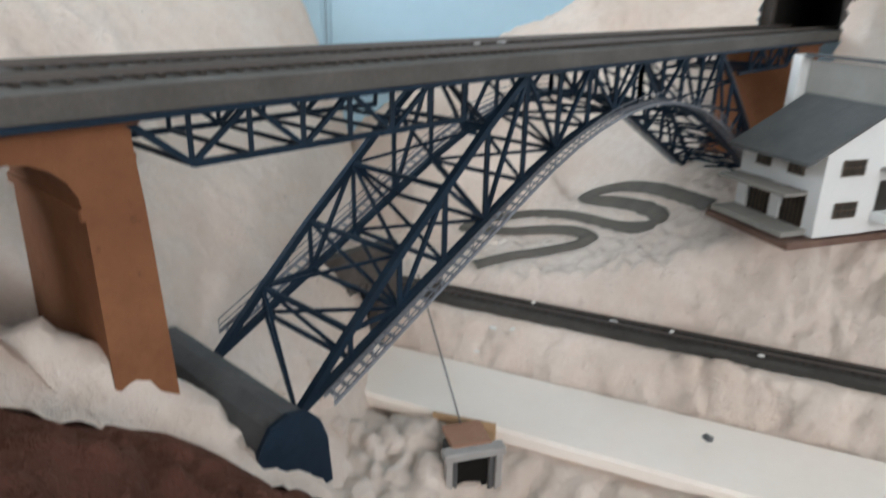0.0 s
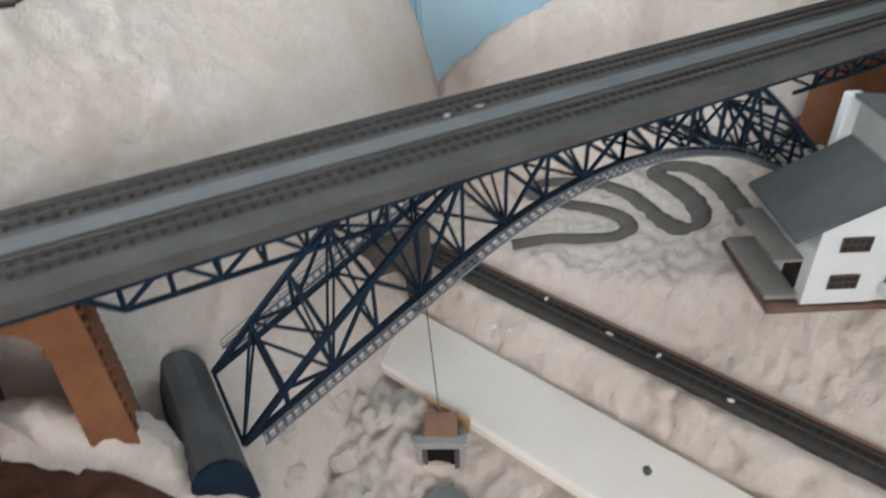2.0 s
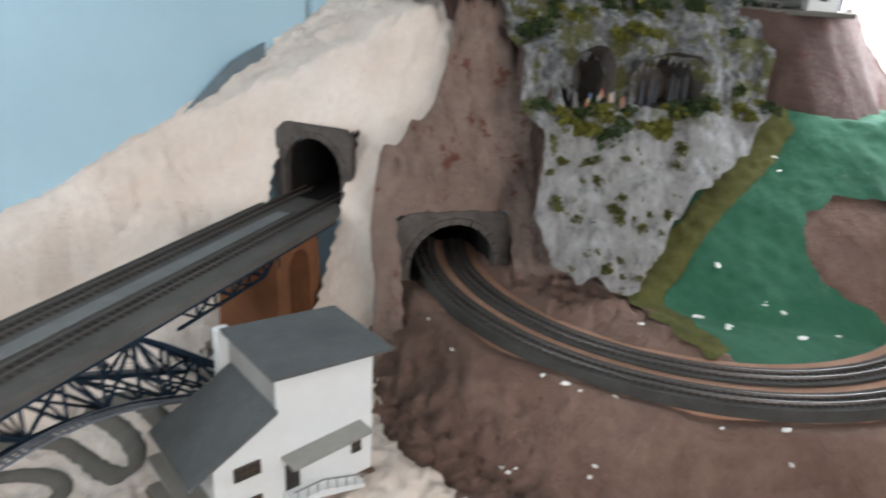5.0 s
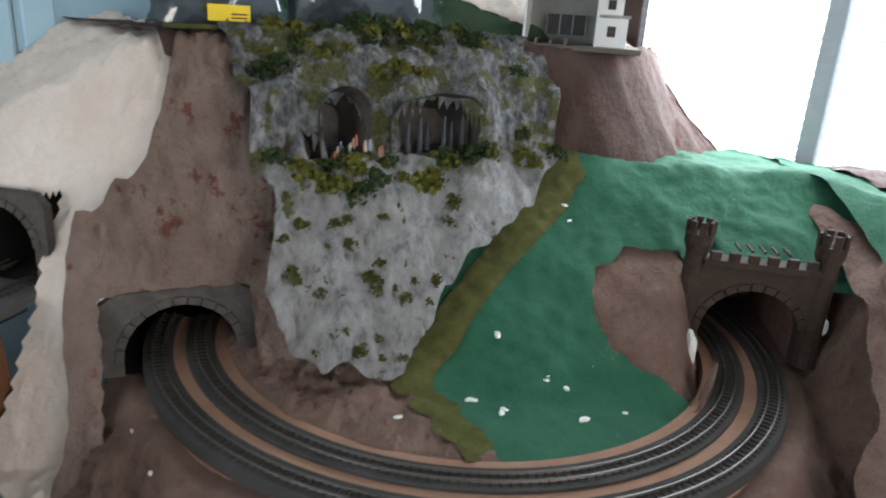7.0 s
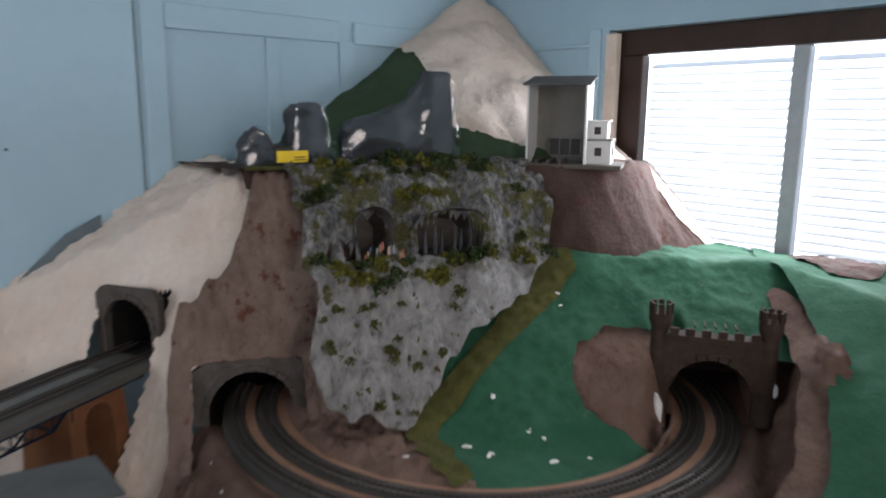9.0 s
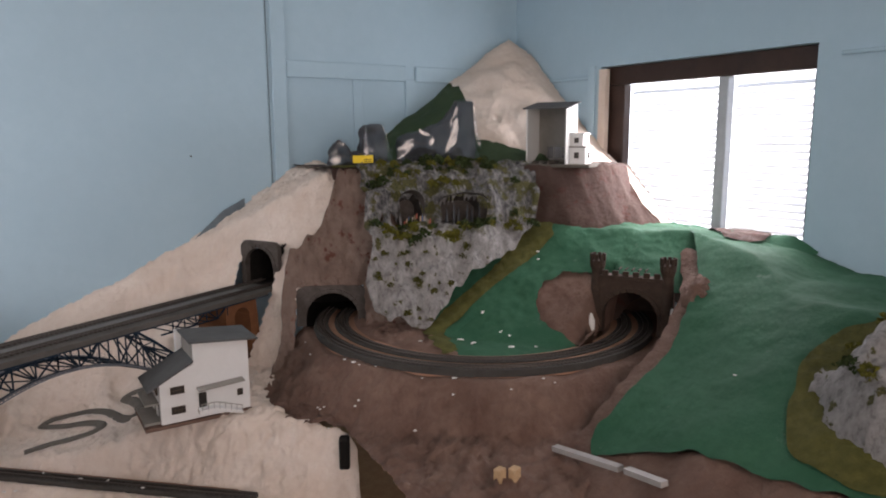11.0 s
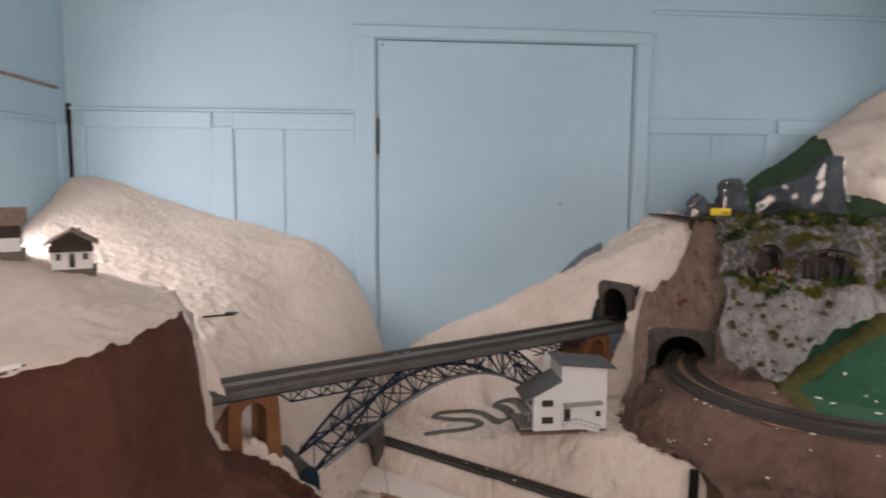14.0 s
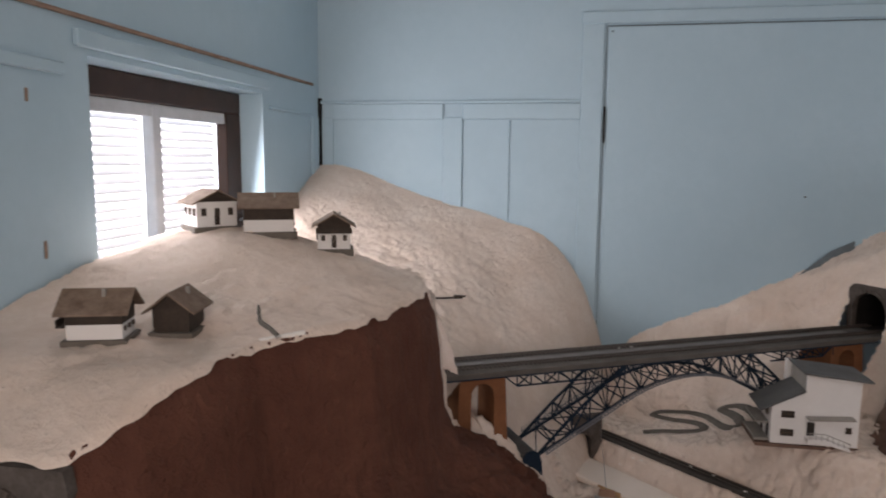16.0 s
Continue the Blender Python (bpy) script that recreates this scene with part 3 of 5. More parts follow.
landform("rock_face", 1.1, 1.92, 1.0, 1.66, 0.0062, rock_face, ROCK, "grey moulded rock face with caves and moss", 0.012, 22, cave_cut, "rock", rock_mask)


def green_ground(x, y):
    r = ring(x, y)
    z = 1.52 + min(0.29, max(0.0, 0.5 * (x - 1.35) + 0.35 * (y - 1.0)))
    if r < 0.44:
        q = P3I @ Vector((x, y, P3.translation.z))
        z += (1.512 - z) * ss(0.37, 0.435, r) * ss(0.12, 0.0, q.y)
    return z + 0.015 * wob(x, y, 7, 1)


def green_mask(x, y):
    r = ring(x, y)
    w, d = rock_wd(x, y)
    q = P3I @ Vector((x, y, P3.translation.z))
    inside = 0.435 - r
    over = min(q.y - 0.02, 0.6)
    m = max(inside, over)
    if q.y < 0.05:
        m = min(m, math.hypot(x - 1.635, y - 0.905) - 0.118 + 0.02 * wob(x, y, 15) + 0.01 * wob(x, y, 40))
    return min(m, 0.10 - d, x - 1.12, w - 0.13 + 0.02 * wob(x, y, 20))


landform("ground_green", 1.1, 2.232, 0.5, 1.42, 0.009, green_ground, GREEN, "green painted plaster meadow below the rock face", 0.005, 12, lambda p: in_tunnel(p, P3I, 0.088, 0.15, 0.12, 0.5), mask=green_mask)


def moss_strip(x, y):
    return green_ground(x, y) + 0.006


landform("moss_strip", 1.15, 1.8, 0.95, 1.35, 0.008, moss_strip, MOSS, "olive flock strip at the foot of the rock", 0.004, 40, None, "moss",
         lambda x, y: min(0.435 - ring(x, y), rock_wd(x, y)[0] - 0.115, line(rock_wd(x, y)[1], (-0.16, 0.025), (-0.10, 0.060), (0.0, 0.095)) + 0.016 * wob(x, y, 22) + 0.008 * wob(x, y, 50) - abs(rock_wd(x, y)[0] - 0.018 - line(rock_wd(x, y)[1], (-0.13, 0.13), (-0.06, 0.25), (0.0, 0.42), (0.04, 0.50), (0.08, 0.52)))))


landform("bank_brown", 1.40, 1.85, 0.72, 1.14, 0.008, lambda x, y: green_ground(x, y) - 0.012, BROWN, "brown plaster bank beside the castle portal", 0.006, 16, lambda p: in_tunnel(p, P3I, 0.088, 0.16, 0.12, 0.5),
         mask=lambda x, y: min(0.45 - ring(x, y), 0.16 - math.hypot(x - 1.635, y - 0.905)))


def green_left(y):
    """The green hill's edge over the aisle."""
    return line(y, (-0.7, 1.37), (-0.05, 1.345), (0.06, 1.325), (0.19, 1.322), (0.37, 1.283), (0.45, 1.255), (0.52, 1.30))


def green_edge(x):
    return line(x, (1.0, 0.2), (1.20, 0.36), (1.285, 0.485), (1.47, 0.505), (1.60, 0.515), (1.80, 0.595), (1.95, 0.72), (2.1, 0.88), (2.3, 1.0))


def green_hill(x, y):
    z = 1.42 + 0.53 * (x - 1.285) + 0.06 * ss(0.5, 0.1, y)
    return min(z, line(y, (-0.2, 1.68), (0.09, 1.725), (0.38, 1.732), (0.54, 1.785), (0.66, 1.81)) + 0.015 * wob(x, y, 4)) + 0.012 * wob(x, y, 6, 4) - 0.2 * max(0.0, -0.2 - y)


landform("hill_green", 1.0, 2.232, -0.75, 0.98, 0.012, green_hill, GREEN, "green painted plaster hill below the window", 0.004, 12,
         mask=lambda x, y: min(green_edge(x) - y, x - green_left(y)) + 0.015 * wob(x, y, 20))


def brown_front(x, y):
    z = 1.405 + 0.53 * (x - 1.285) + 0.06 * ss(0.5, 0.1, y)
    z = min(z, 1.765) - 0.03 * ss(0.02, 0.12, y - green_edge(x)) - 0.014 * ss(0.0, 0.04, min(green_edge(x) - y, x - green_left(y))) + 0.014 * wob(x, y, 8, 6) - 0.2 * max(0.0, -0.2 - y)
    return min(z, green_hill(x, y) - 0.010) if y < green_edge(x) - 0.03 and x > green_left(y) + 0.03 else z


landform("bank_front", 0.72, 2.0, -0.7, 0.85, 0.012, brown_front, BROWN, "brown plaster bank along the green hill", 0.005, 14,
         mask=lambda x, y: min(green_edge(x) + 0.055 + 0.012 * wob(x, y, 20) - y, x - 0.8))


landform("bank_window", 2.02, 2.232, 0.55, 0.88, 0.010, lambda x, y: max(green_hill(x, y), green_ground(x, y)) + 0.004, MESABROWN, "brown plaster patch below the window sill", 0.006, 14,
         mask=lambda x, y: 1.0 - math.hypot((x - 2.17) / 0.10, (y - 0.72) / 0.10) + 0.3 * wob(x, y, 14))


def upper(x, y):
    front = line(x, (1.12, 1.62), (1.20, 1.54), (1.70, 1.44), (1.76, 1.36), (1.83, 1.27), (1.91, 1.225), (2.00, 1.208), (2.10, 1.22), (2.24, 1.28)) + 0.01 * wob(x, y, 12)
    d = front - y
    return 2.018 if d < 0 else 2.018 - 1.65 * d + 0.012 * wob(x, y, 12)


landform("plateau_brown", 1.13, 2.232, 0.95, 1.977, 0.010, upper, MESABROWN, "red-brown plaster plateau and cliff under the lift station", 0.006, 11,
         mask=lambda x, y: x - 1.73 if y < 1.42 else y - line(x, (1.12, 1.60), (1.20, 1.50), (1.73, 1.42)))


def peak(x, y):
    d = math.hypot((x - 2.17) * (0.86 if x < 2.17 else 1.3), (y - 1.95) * 1.15)
    return 2.56 - 0.78 * d + 0.02 * wob(x, y, 11)


def white_part(x, y):
    z = peak(x, y)
    return min(x - 1.735 - 0.6 * max(0.0, z - 2.15), (z - 2.120 + 0.35 * (x - 1.72)) * 1.5) + 0.012 * wob(x, y, 20)


landform("peak_white", 1.3, 2.232, 1.3, 1.977, 0.009, peak, PLASTER, "white plaster peak in the corner of the room", 0.006, 13, None, "mountain", white_part)
landform("peak_foot", 1.3, 2.232, 1.3, 1.977, 0.012, lambda x, y: peak(x, y) - 0.003, OLIVE, "green painted foot of the corner peak", 0.004, 12, None, "mountain",
         lambda x, y: min(0.012 - white_part(x, y), peak(x, y) - 2.0, 2.02 - x))


def shoulder(x, y):
    return 2.012 - 0.96 * max(0.0, 1.27 - y) - 0.3 * max(0.0, 2.10 - x)


landform("shoulder_white", 2.12, 2.232, 0.9, 1.45, 0.008, shoulder, PLASTER, "white plaster edge of the shoulder by the window", 0.004, 13, mask=lambda x, y: min(x - 2.172 + 0.02 * wob(x, y, 20), shoulder(x, y) - 1.74))
landform("shoulder_brown", 1.95, 2.232, 0.9, 1.45, 0.008, lambda x, y: shoulder(x, y) - 0.005, MESABROWN, "brown plaster shoulder below the lift station", 0.005, 13, mask=lambda x, y: min(x - 1.99, 2.20 - x, shoulder(x, y) - 1.70))

# chalet hill on the left, with its brown cut face
CH = [(-1.3, -0.13), (-0.76, -0.13), (-0.69, -0.05), (-0.66, 0.06), (-0.632, 0.18), (-0.575, 0.255), (-0.50, 0.37), (-0.452, 0.57), (-0.446, 0.69),
      (-0.50, 0.84), (-0.62, 0.93), (-0.80, 1.02), (-1.3, 1.10)]


def hill_top(x, y):
    z = 1.885 + 0.125 * math.exp(-((x + 0.90) ** 2 + (y - 0.72) ** 2) / 0.30 ** 2) + 0.034 * ss(-0.8, -1.1, x) * ss(0.1, 0.5, y)
    return z - 0.07 * ss(0.05, -0.13, y) + 0.012 * wob(x, y, 6, 8)


def back_line(x):
    return line(x, (-0.47, 0.60), (-0.445, 0.70), (-0.425, 0.86), (-0.40, 0.95), (-0.30, 0.972), (-0.24, 0.962), (-0.205, 0.968), (-0.178, 0.957), (-0.160, 0.905), (-0.142, 0.83), (-0.12, 0.5))


def ch_out(x, y):
    return outside(x, y, CH) + 0.007 * wob(x, y, 14) + 0.003 * wob(x, y, 34)


def chalet_white(x, y):
    d = max(0.0, outside(x, y, CH))
    return hill_top(x, y) - 2.2 * d


def chalet_brown(x, y):
    d = outside(x, y, CH)
    z = min(hill_top(x, y), 1.9) - 0.003 - line(d, (0.0, 0.0), (0.010, 0.035), (0.020, 0.050), (0.045, 0.29), (0.085, 0.38), (0.17, 0.42), (0.25, 0.48), (0.33, 0.56), (0.8, 0.98))
    return z + 0.028 * wob(x, y, 8, 2) * ss(0.01, 0.08, d)


landform("chalet_hill", -1.176, -0.15, -0.15, 1.15, 0.009, chalet_white, PLASTER, "white plaster hilltop carrying the chalets", 0.007, 11,
         mask=lambda x, y: max(0.004 - ch_out(x, y), min(y - 0.66, y - back_line(x) if x > -0.5 else 1.0, 0.3 - ch_out(x, y))))
landform("cut_face", -0.95, -0.05, -0.75, 1.02, 0.0048, chalet_brown, REDBROWN, "dark red-brown plaster face of the chalet hill", 0.011, 13,
         mask=lambda x, y: min(ch_out(x, y) + 0.008, back_line(x) + 0.008 * wob(x, y, 25) - y, max(x + 0.745, y)), calm=lambda x, y: (0.10 + 0.90 * min(ss(0.0, 0.07, back_line(x) - y), ss(0.0, 0.05, ch_out(x, y)))) * (0.55 + 1.6 * ss(0.10, 0.22, outside(x, y, CH))))


def white_crest(x, y):
    d = y - back_line(x)
    mound = 0.045 * math.exp(-((x + 0.340) / 0.060) ** 2 - ((y - 1.0) / 0.035) ** 2)
    return max(chalet_brown(x, min(y, back_line(x))) - 0.004 + (0.010 + mound) * ss(-0.004, 0.02, d) - 0.5 * max(0.0, d - 0.02), 1.2)


landform("crest_white", -0.47, -0.09, 0.60, 1.06, 0.008, white_crest, PLASTER, "white plaster rim of the cut face", 0.010, 18,
         mask=lambda x, y: min(y - back_line(x) + 0.008 + 0.008 * wob(x, y, 30), back_line(x) + 0.075 - y, -0.10 - x))
tagged(part("layout_base", span(XL + 0.004, XR - 0.004, 0.55, YB - 0.004, 0.95, 1.0), PINEWOOD), "wooden board under the layout", "board", "", "structure")


# ---- track ----
def arc_strip(c, r0, r1, z0, z1, a0, a1, n=72):
    bm = bmesh.new()
    rings = []
    for i in range(n + 1):
        a = a0 + (a1 - a0) * i / n
        ca, sa = math.cos(a), math.sin(a)
        rings.append([bm.verts.new((c.x + r * ca, c.y + r * sa, z)) for r, z in ((r0, z0), (r0 + 0.002, z1), (r1 - 0.002, z1), (r1, z0))])
    for p, q in zip(rings, rings[1:]):
        for k in range(3):
            bm.faces.new((p[k], p[k + 1], q[k + 1], q[k]))
    bmesh.ops.recalc_face_normals(bm, faces=bm.faces)
    return bm


GAUGE = 0.0165
SLEEPER = bpy.data.meshes.new("sleeper")
_bm = box_bm((0, 0, 0), (0.0042, 0.030, 0.0024), None, 0.0004)
_bm.to_mesh(SLEEPER)
_bm.free()
SLEEPER.materials.append(mottled("dark_sleeper", (0.035, 0.028, 0.024), (0.06, 0.05, 0.042), None, 40, 200, 0.9, 0.0003))


def straight_track(name, m, x0, x1, z, label, pitch=0.0135, bed=None):
    t = thing(name, label, "track")
    for s in (-1, 1):
        part("rail", span(x0, x1, s * GAUGE / 2 - 0.0007, s * GAUGE / 2 + 0.0007, z + 0.0012, z + 0.0044, m), STEEL, t)
    n = int((x1 - x0) / pitch)
    for i in range(n):
        link_mesh("sleeper", SLEEPER, None, t).matrix_world = m @ Matrix.Translation((x0 + (i + 0.5) * pitch, 0, z))
    return t


A0, A1 = radians(136), radians(-30 + 360)
for r, nm in ((0.473, "curve_track"), (0.539, "curve_track")):
    t = thing(nm, "curved model railway track on dark ballast", "track", "", "curved tracks")
    part("ballast", arc_strip(RC, r - 0.0245, r + 0.0245, RZ - 0.02, RZ - 0.001, A0, A1), ASPHALT, t, "dark grey ballast strip")
    for s in (-1, 1):
        part("rail", arc_strip(RC, r + s * GAUGE / 2 - 0.0009, r + s * GAUGE / 2 + 0.0009, RZ, RZ + 0.0044, A0, A1), STEEL, t)
    n = int((A1 - A0) * r / 0.0125)
    for i in range(n):
        a = A0 + (A1 - A0) * (i + 0.5) / n
        link_mesh("sleeper", SLEEPER, None, t).matrix_world = Matrix.Translation((RC.x + r * math.cos(a), RC.y + r * math.sin(a), RZ)) @ Matrix.Rotation(a + math.pi / 2, 4, "Z")
tagged(part("roadbed", arc_strip(RC, 0.428, 0.563, RZ - 0.03, RZ - 0.006, A0, A1), CORK), "orange-brown cork roadbed between the curved tracks", "roadbed", "", "structure")

MT = Matrix.Translation((0.22, 1.362, 0)) @ Matrix.Rotation(math.atan2(-0.68, 0.733), 4, "Z")
vt = straight_track("valley_track", MT, -0.30, 0.56, 1.243, "single model track on dark ballast crossing the valley")
part("ballast", span(-0.30, 0.56, -0.023, 0.023, 1.215, 1.2415, MT, 0.003), ASPHALT, vt, "dark ballast strip")
part("roadbed", span(-0.30, 0.50, 0.0235, 0.034, 1.215, 1.237, MT, 0.002), CORK, vt, "cork roadbed edge")


# ---- tunnel portals ----
def arch_profile(w, h, n=14):
    r = w / 2
    return [(-r, 0.0)] + [(-r * math.cos(math.pi * i / n), h - r + r * math.sin(math.pi * i / n)) for i in range(n + 1)] + [(r, 0.0)]


def portal(name, m, w, h, ow, oh, mat, label, depth=0.35, thick=0.018, lining=SHADEBLACK, crown=0.0):
    t = thing(name, label, "tunnel portal")
    pr = arch_profile(w, h)
    bm = bmesh.new()
    outer = []
    for x, z in pr:
        if z < h - w / 2 + 1e-6:
            outer.append((math.copysign(ow / 2, x), z))
        else:
            a = math.atan2(z - (h - w / 2), x)
            e = min(ow / 2 / max(abs(math.cos(a)), 1e-6), (oh - h + w / 2) / max(math.sin(a), 1e-6))
            outer.append((e * math.cos(a), h - w / 2 + e * math.sin(a)))
    for y0 in (0.0,):
        fi = [bm.verts.new((x, -0.002, z)) for x, z in pr]
        fo = [bm.verts.new((x, 0, z)) for x, z in outer]
        bi = [bm.verts.new((x, thick, z)) for x, z in pr]
        bo = [bm.verts.new((x, thick, z)) for x, z in outer]
        for i in range(len(pr) - 1):
            bm.faces.new((fi[i], fi[i + 1], fo[i + 1], fo[i]))
            bm.faces.new((fi[i], bi[i], bi[i + 1], fi[i + 1]))
            bm.faces.new((fo[i], fo[i + 1], bo[i + 1], bo[i]))
    bmesh.ops.recalc_face_normals(bm, faces=bm.faces)
    bm.transform(m)
    part("portal_wall", bm, mat, t)
    bm = bmesh.new()
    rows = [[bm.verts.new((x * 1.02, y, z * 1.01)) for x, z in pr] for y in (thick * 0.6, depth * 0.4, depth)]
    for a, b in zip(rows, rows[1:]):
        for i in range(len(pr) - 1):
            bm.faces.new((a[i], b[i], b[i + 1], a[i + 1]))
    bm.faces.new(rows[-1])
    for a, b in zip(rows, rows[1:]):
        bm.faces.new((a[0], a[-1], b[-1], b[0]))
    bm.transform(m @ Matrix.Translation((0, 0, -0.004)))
    # a black lining carries the tunnel's shade in its colour
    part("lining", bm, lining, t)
    # arch stones round the mouth
    n = 13
    for i in range(n):
        a = math.pi * (i + 0.5) / n
        mm = m @ Matrix.Translation((-(w / 2 + 0.006) * math.cos(a), -0.003, h - w / 2 + (w / 2 + 0.006) * math.sin(a))) @ Matrix.Rotation(-(math.pi / 2 - a), 4, "Y")
        part("arch_stone", box_bm((0, 0, 0), (w * 1.5 / n, 0.006, 0.013), mm, 0.001), mat, t)
    return t


portal("tunnel_portal", P1, 0.128, 0.132, 0.172, 0.154, STONEDARK, "dark grey stone tunnel portal at the end of the bridge", 0.30, 0.018, SHADEBLACK)
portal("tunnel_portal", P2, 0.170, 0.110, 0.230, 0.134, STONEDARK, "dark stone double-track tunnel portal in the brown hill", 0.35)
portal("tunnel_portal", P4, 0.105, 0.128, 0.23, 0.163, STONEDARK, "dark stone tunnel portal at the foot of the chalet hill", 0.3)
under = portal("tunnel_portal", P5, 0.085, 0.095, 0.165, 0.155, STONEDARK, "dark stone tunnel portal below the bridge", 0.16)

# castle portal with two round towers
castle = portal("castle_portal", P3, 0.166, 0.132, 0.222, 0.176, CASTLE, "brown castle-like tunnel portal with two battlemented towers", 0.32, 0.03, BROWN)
for s in (-1, 1):
    bm = bmesh.new()
    for z0, z1, r0, r1 in ((0.0, 0.188, 0.020, 0.018), (0.188, 0.205, 0.018, 0.024), (0.205, 0.222, 0.024, 0.024)):
        bmesh.ops.create_cone(bm, cap_ends=True, segments=16, radius1=r0, radius2=r1, depth=z1 - z0, matrix=P3 @ Matrix.Translation((s * 0.106, 0.012, (z0 + z1) / 2)))
    tower = part("tower", bm, CASTLE, castle)
    for i in range(8):
        a = 2 * math.pi * i / 8
        part("merlon", box_bm((0.0212, 0, 0.0), (0.0065, 0.011, 0.024), P3 @ Matrix.Translation((s * 0.106, 0.012, 0.232)) @ Matrix.Rotation(a, 4, "Z"), 0.0008), CASTLE, tower)
part("parapet", span(-0.095, 0.095, -0.010, 0.030, 0.169, 0.181, P3, 0.001), CASTLE, castle)
for i in range(6):
    x = -0.078 + i * 0.0312
    part("merlon", span(x - 0.009, x + 0.009, -0.010, 0.0, 0.181, 0.196, P3, 0.001), CASTLE, castle)
for i in range(5):
    part("roof_beam", span(-0.04 + i * 0.02, -0.037 + i * 0.02, 0.0, 0.04, 0.198, 0.202, P3), CASTLE, castle)

# ---- bridge ----
bridge = thing("arch_bridge", "dark blue steel truss arch bridge carrying two tracks", "bridge")
L0, L1 = -0.62, 1.235
part("deck", span(L0, L1, -0.073, 0.082, DECK - 0.012, DECK - 0.001, MB, 0.0008), DECKBED, bridge, "dark grey deck")
part("deck_strip", span(L0, L1 - 0.1, 0.000, 0.028, DECK - 0.0008, DECK + 0.0008, MB), DECKGREY, bridge, "pale grey strip between the tracks")
for s in (-1, 1):
    part("edge_girder", span(L0, L1 - 0.06, (0.0045 + s * 0.080) - 0.0025, (0.0045 + s * 0.080) + 0.0025, DECK - 0.0185, DECK - 0.0145, MB, 0.0006), STEELBLUE, bridge)
    part("kerb", span(L0, L1 - 0.06, (0.0045 + s * 0.080) - 0.0030, (0.0045 + s * 0.080) + 0.0030, DECK - 0.0143, DECK + 0.0005, MB, 0.0008), DECKBED, bridge, "grey deck edge")
for b in (-0.026, 0.058):
    straight_track("bridge_track", MB @ Matrix.Translation((0, b, 0)), L0, L1 + 0.06, DECK + 0.001, "straight model railway track along the bridge deck")


def member(a, b, w=0.0042, h=0.0042, mat=STEELBLUE, nm="member"):
    return part(nm, beam_bm(MB @ Vector(a), MB @ Vector(b), w, h), mat, bridge)


AF0, AF1, ZF = -0.048, 0.952, 1.357
AC = (AF0 + AF1) / 2
ZU = DECK - 0.018


def low_chord(a):
    d = abs(a - AC)
    return 1.553 - (1.1 * d * d if d < 0.25 else 0.06875 + 0.508 * (d - 0.25))


TOP0, TOP1 = 0.222, 0.682


def up_chord(a):
    if a < TOP0:
        return line(a, (AF0, ZF), (0.045, 1.448), (TOP0, ZU - 0.002))
    if a > TOP1:
        return line(a, (TOP1, ZU - 0.002), (0.859, 1.448), (AF1, ZF))
    return ZU


NODES = [AF0 + (AF1 - AF0) * i / 18 for i in range(19)]
for side in (-0.063, 0.063):
    for i, (a, b) in enumerate(zip(NODES, NODES[1:])):
        member((a, side, low_chord(a)), (b, side, low_chord(b)), 0.0055, 0.0065)
        if a < TOP0 or b > TOP1:
            member((a, side, up_chord(a)), (b, side, up_chord(b)), 0.0065, 0.0065)
        if 0 < i:
            if up_chord(a) - low_chord(a) > 0.008:
                member((a, side, low_chord(a)), (a, side, up_chord(a)))
        if i % 2 == 0:
            member((a, side, low_chord(a)), (b, side, up_chord(b)), 0.0036, 0.0036)
        else:
            member((a, side, up_chord(a)), (b, side, low_chord(b)), 0.0036, 0.0036)
    member((AC, side, ZU), (AC, side, low_chord(AC)))
# cross bracing between the ribs
for i, (a, b) in enumerate(zip(NODES, NODES[1:])):
    for f, w in ((low_chord, 0.0036), (up_chord, 0.0042)):
        if f is up_chord and TOP0 < a < TOP1:
            continue
        member((a, -0.063, f(a)), (a, 0.063, f(a)), w, w)
        if i % 2 == 0:
            member((a, -0.063, f(a)), (b, 0.063, f(b)), 0.003, 0.003)
        else:
            member((a, 0.063, f(a)), (b, -0.063, f(b)), 0.003, 0.003)
    if i:
        member((a, -0.063, low_chord(a)), (a, 0.063, up_chord(a)), 0.0028, 0.0028)
# approach trusses
for a0, a1, n in ((-0.152, 0.145, 7), (0.76, 1.01, 6)):
    zb = 1.568
    xs = [a0 + (a1 - a0) * i / n for i in range(n + 1)]
    for side in (-0.058, 0.058):
        for i, (a, b) in enumerate(zip(xs, xs[1:])):
            za = ZU if i == 0 and a0 < 0 else zb
            z2 = ZU if i == n - 1 and a0 > 0 else zb
            member((a, side, za), (b, side, z2))
            member((b, side, zb), (b, side, ZU), 0.0036, 0.0036)
            if 0 < i < n - 1:
                member((a, side, zb if i % 2 else ZU), (b, side, ZU if i % 2 else zb), 0.0034, 0.0034)
    for i, a in enumerate(xs[1:-1]):
        member((a, -0.058, zb), (a, 0.058, zb), 0.003, 0.003)
        member((a, -0.058, ZU), (a, 0.058, ZU), 0.003, 0.003)
for i in range(20):
    a = -0.1 + i * 0.06
    member((a, -0.066, ZU + 0.001), (a, 0.066, ZU + 0.001), 0.004, 0.005)
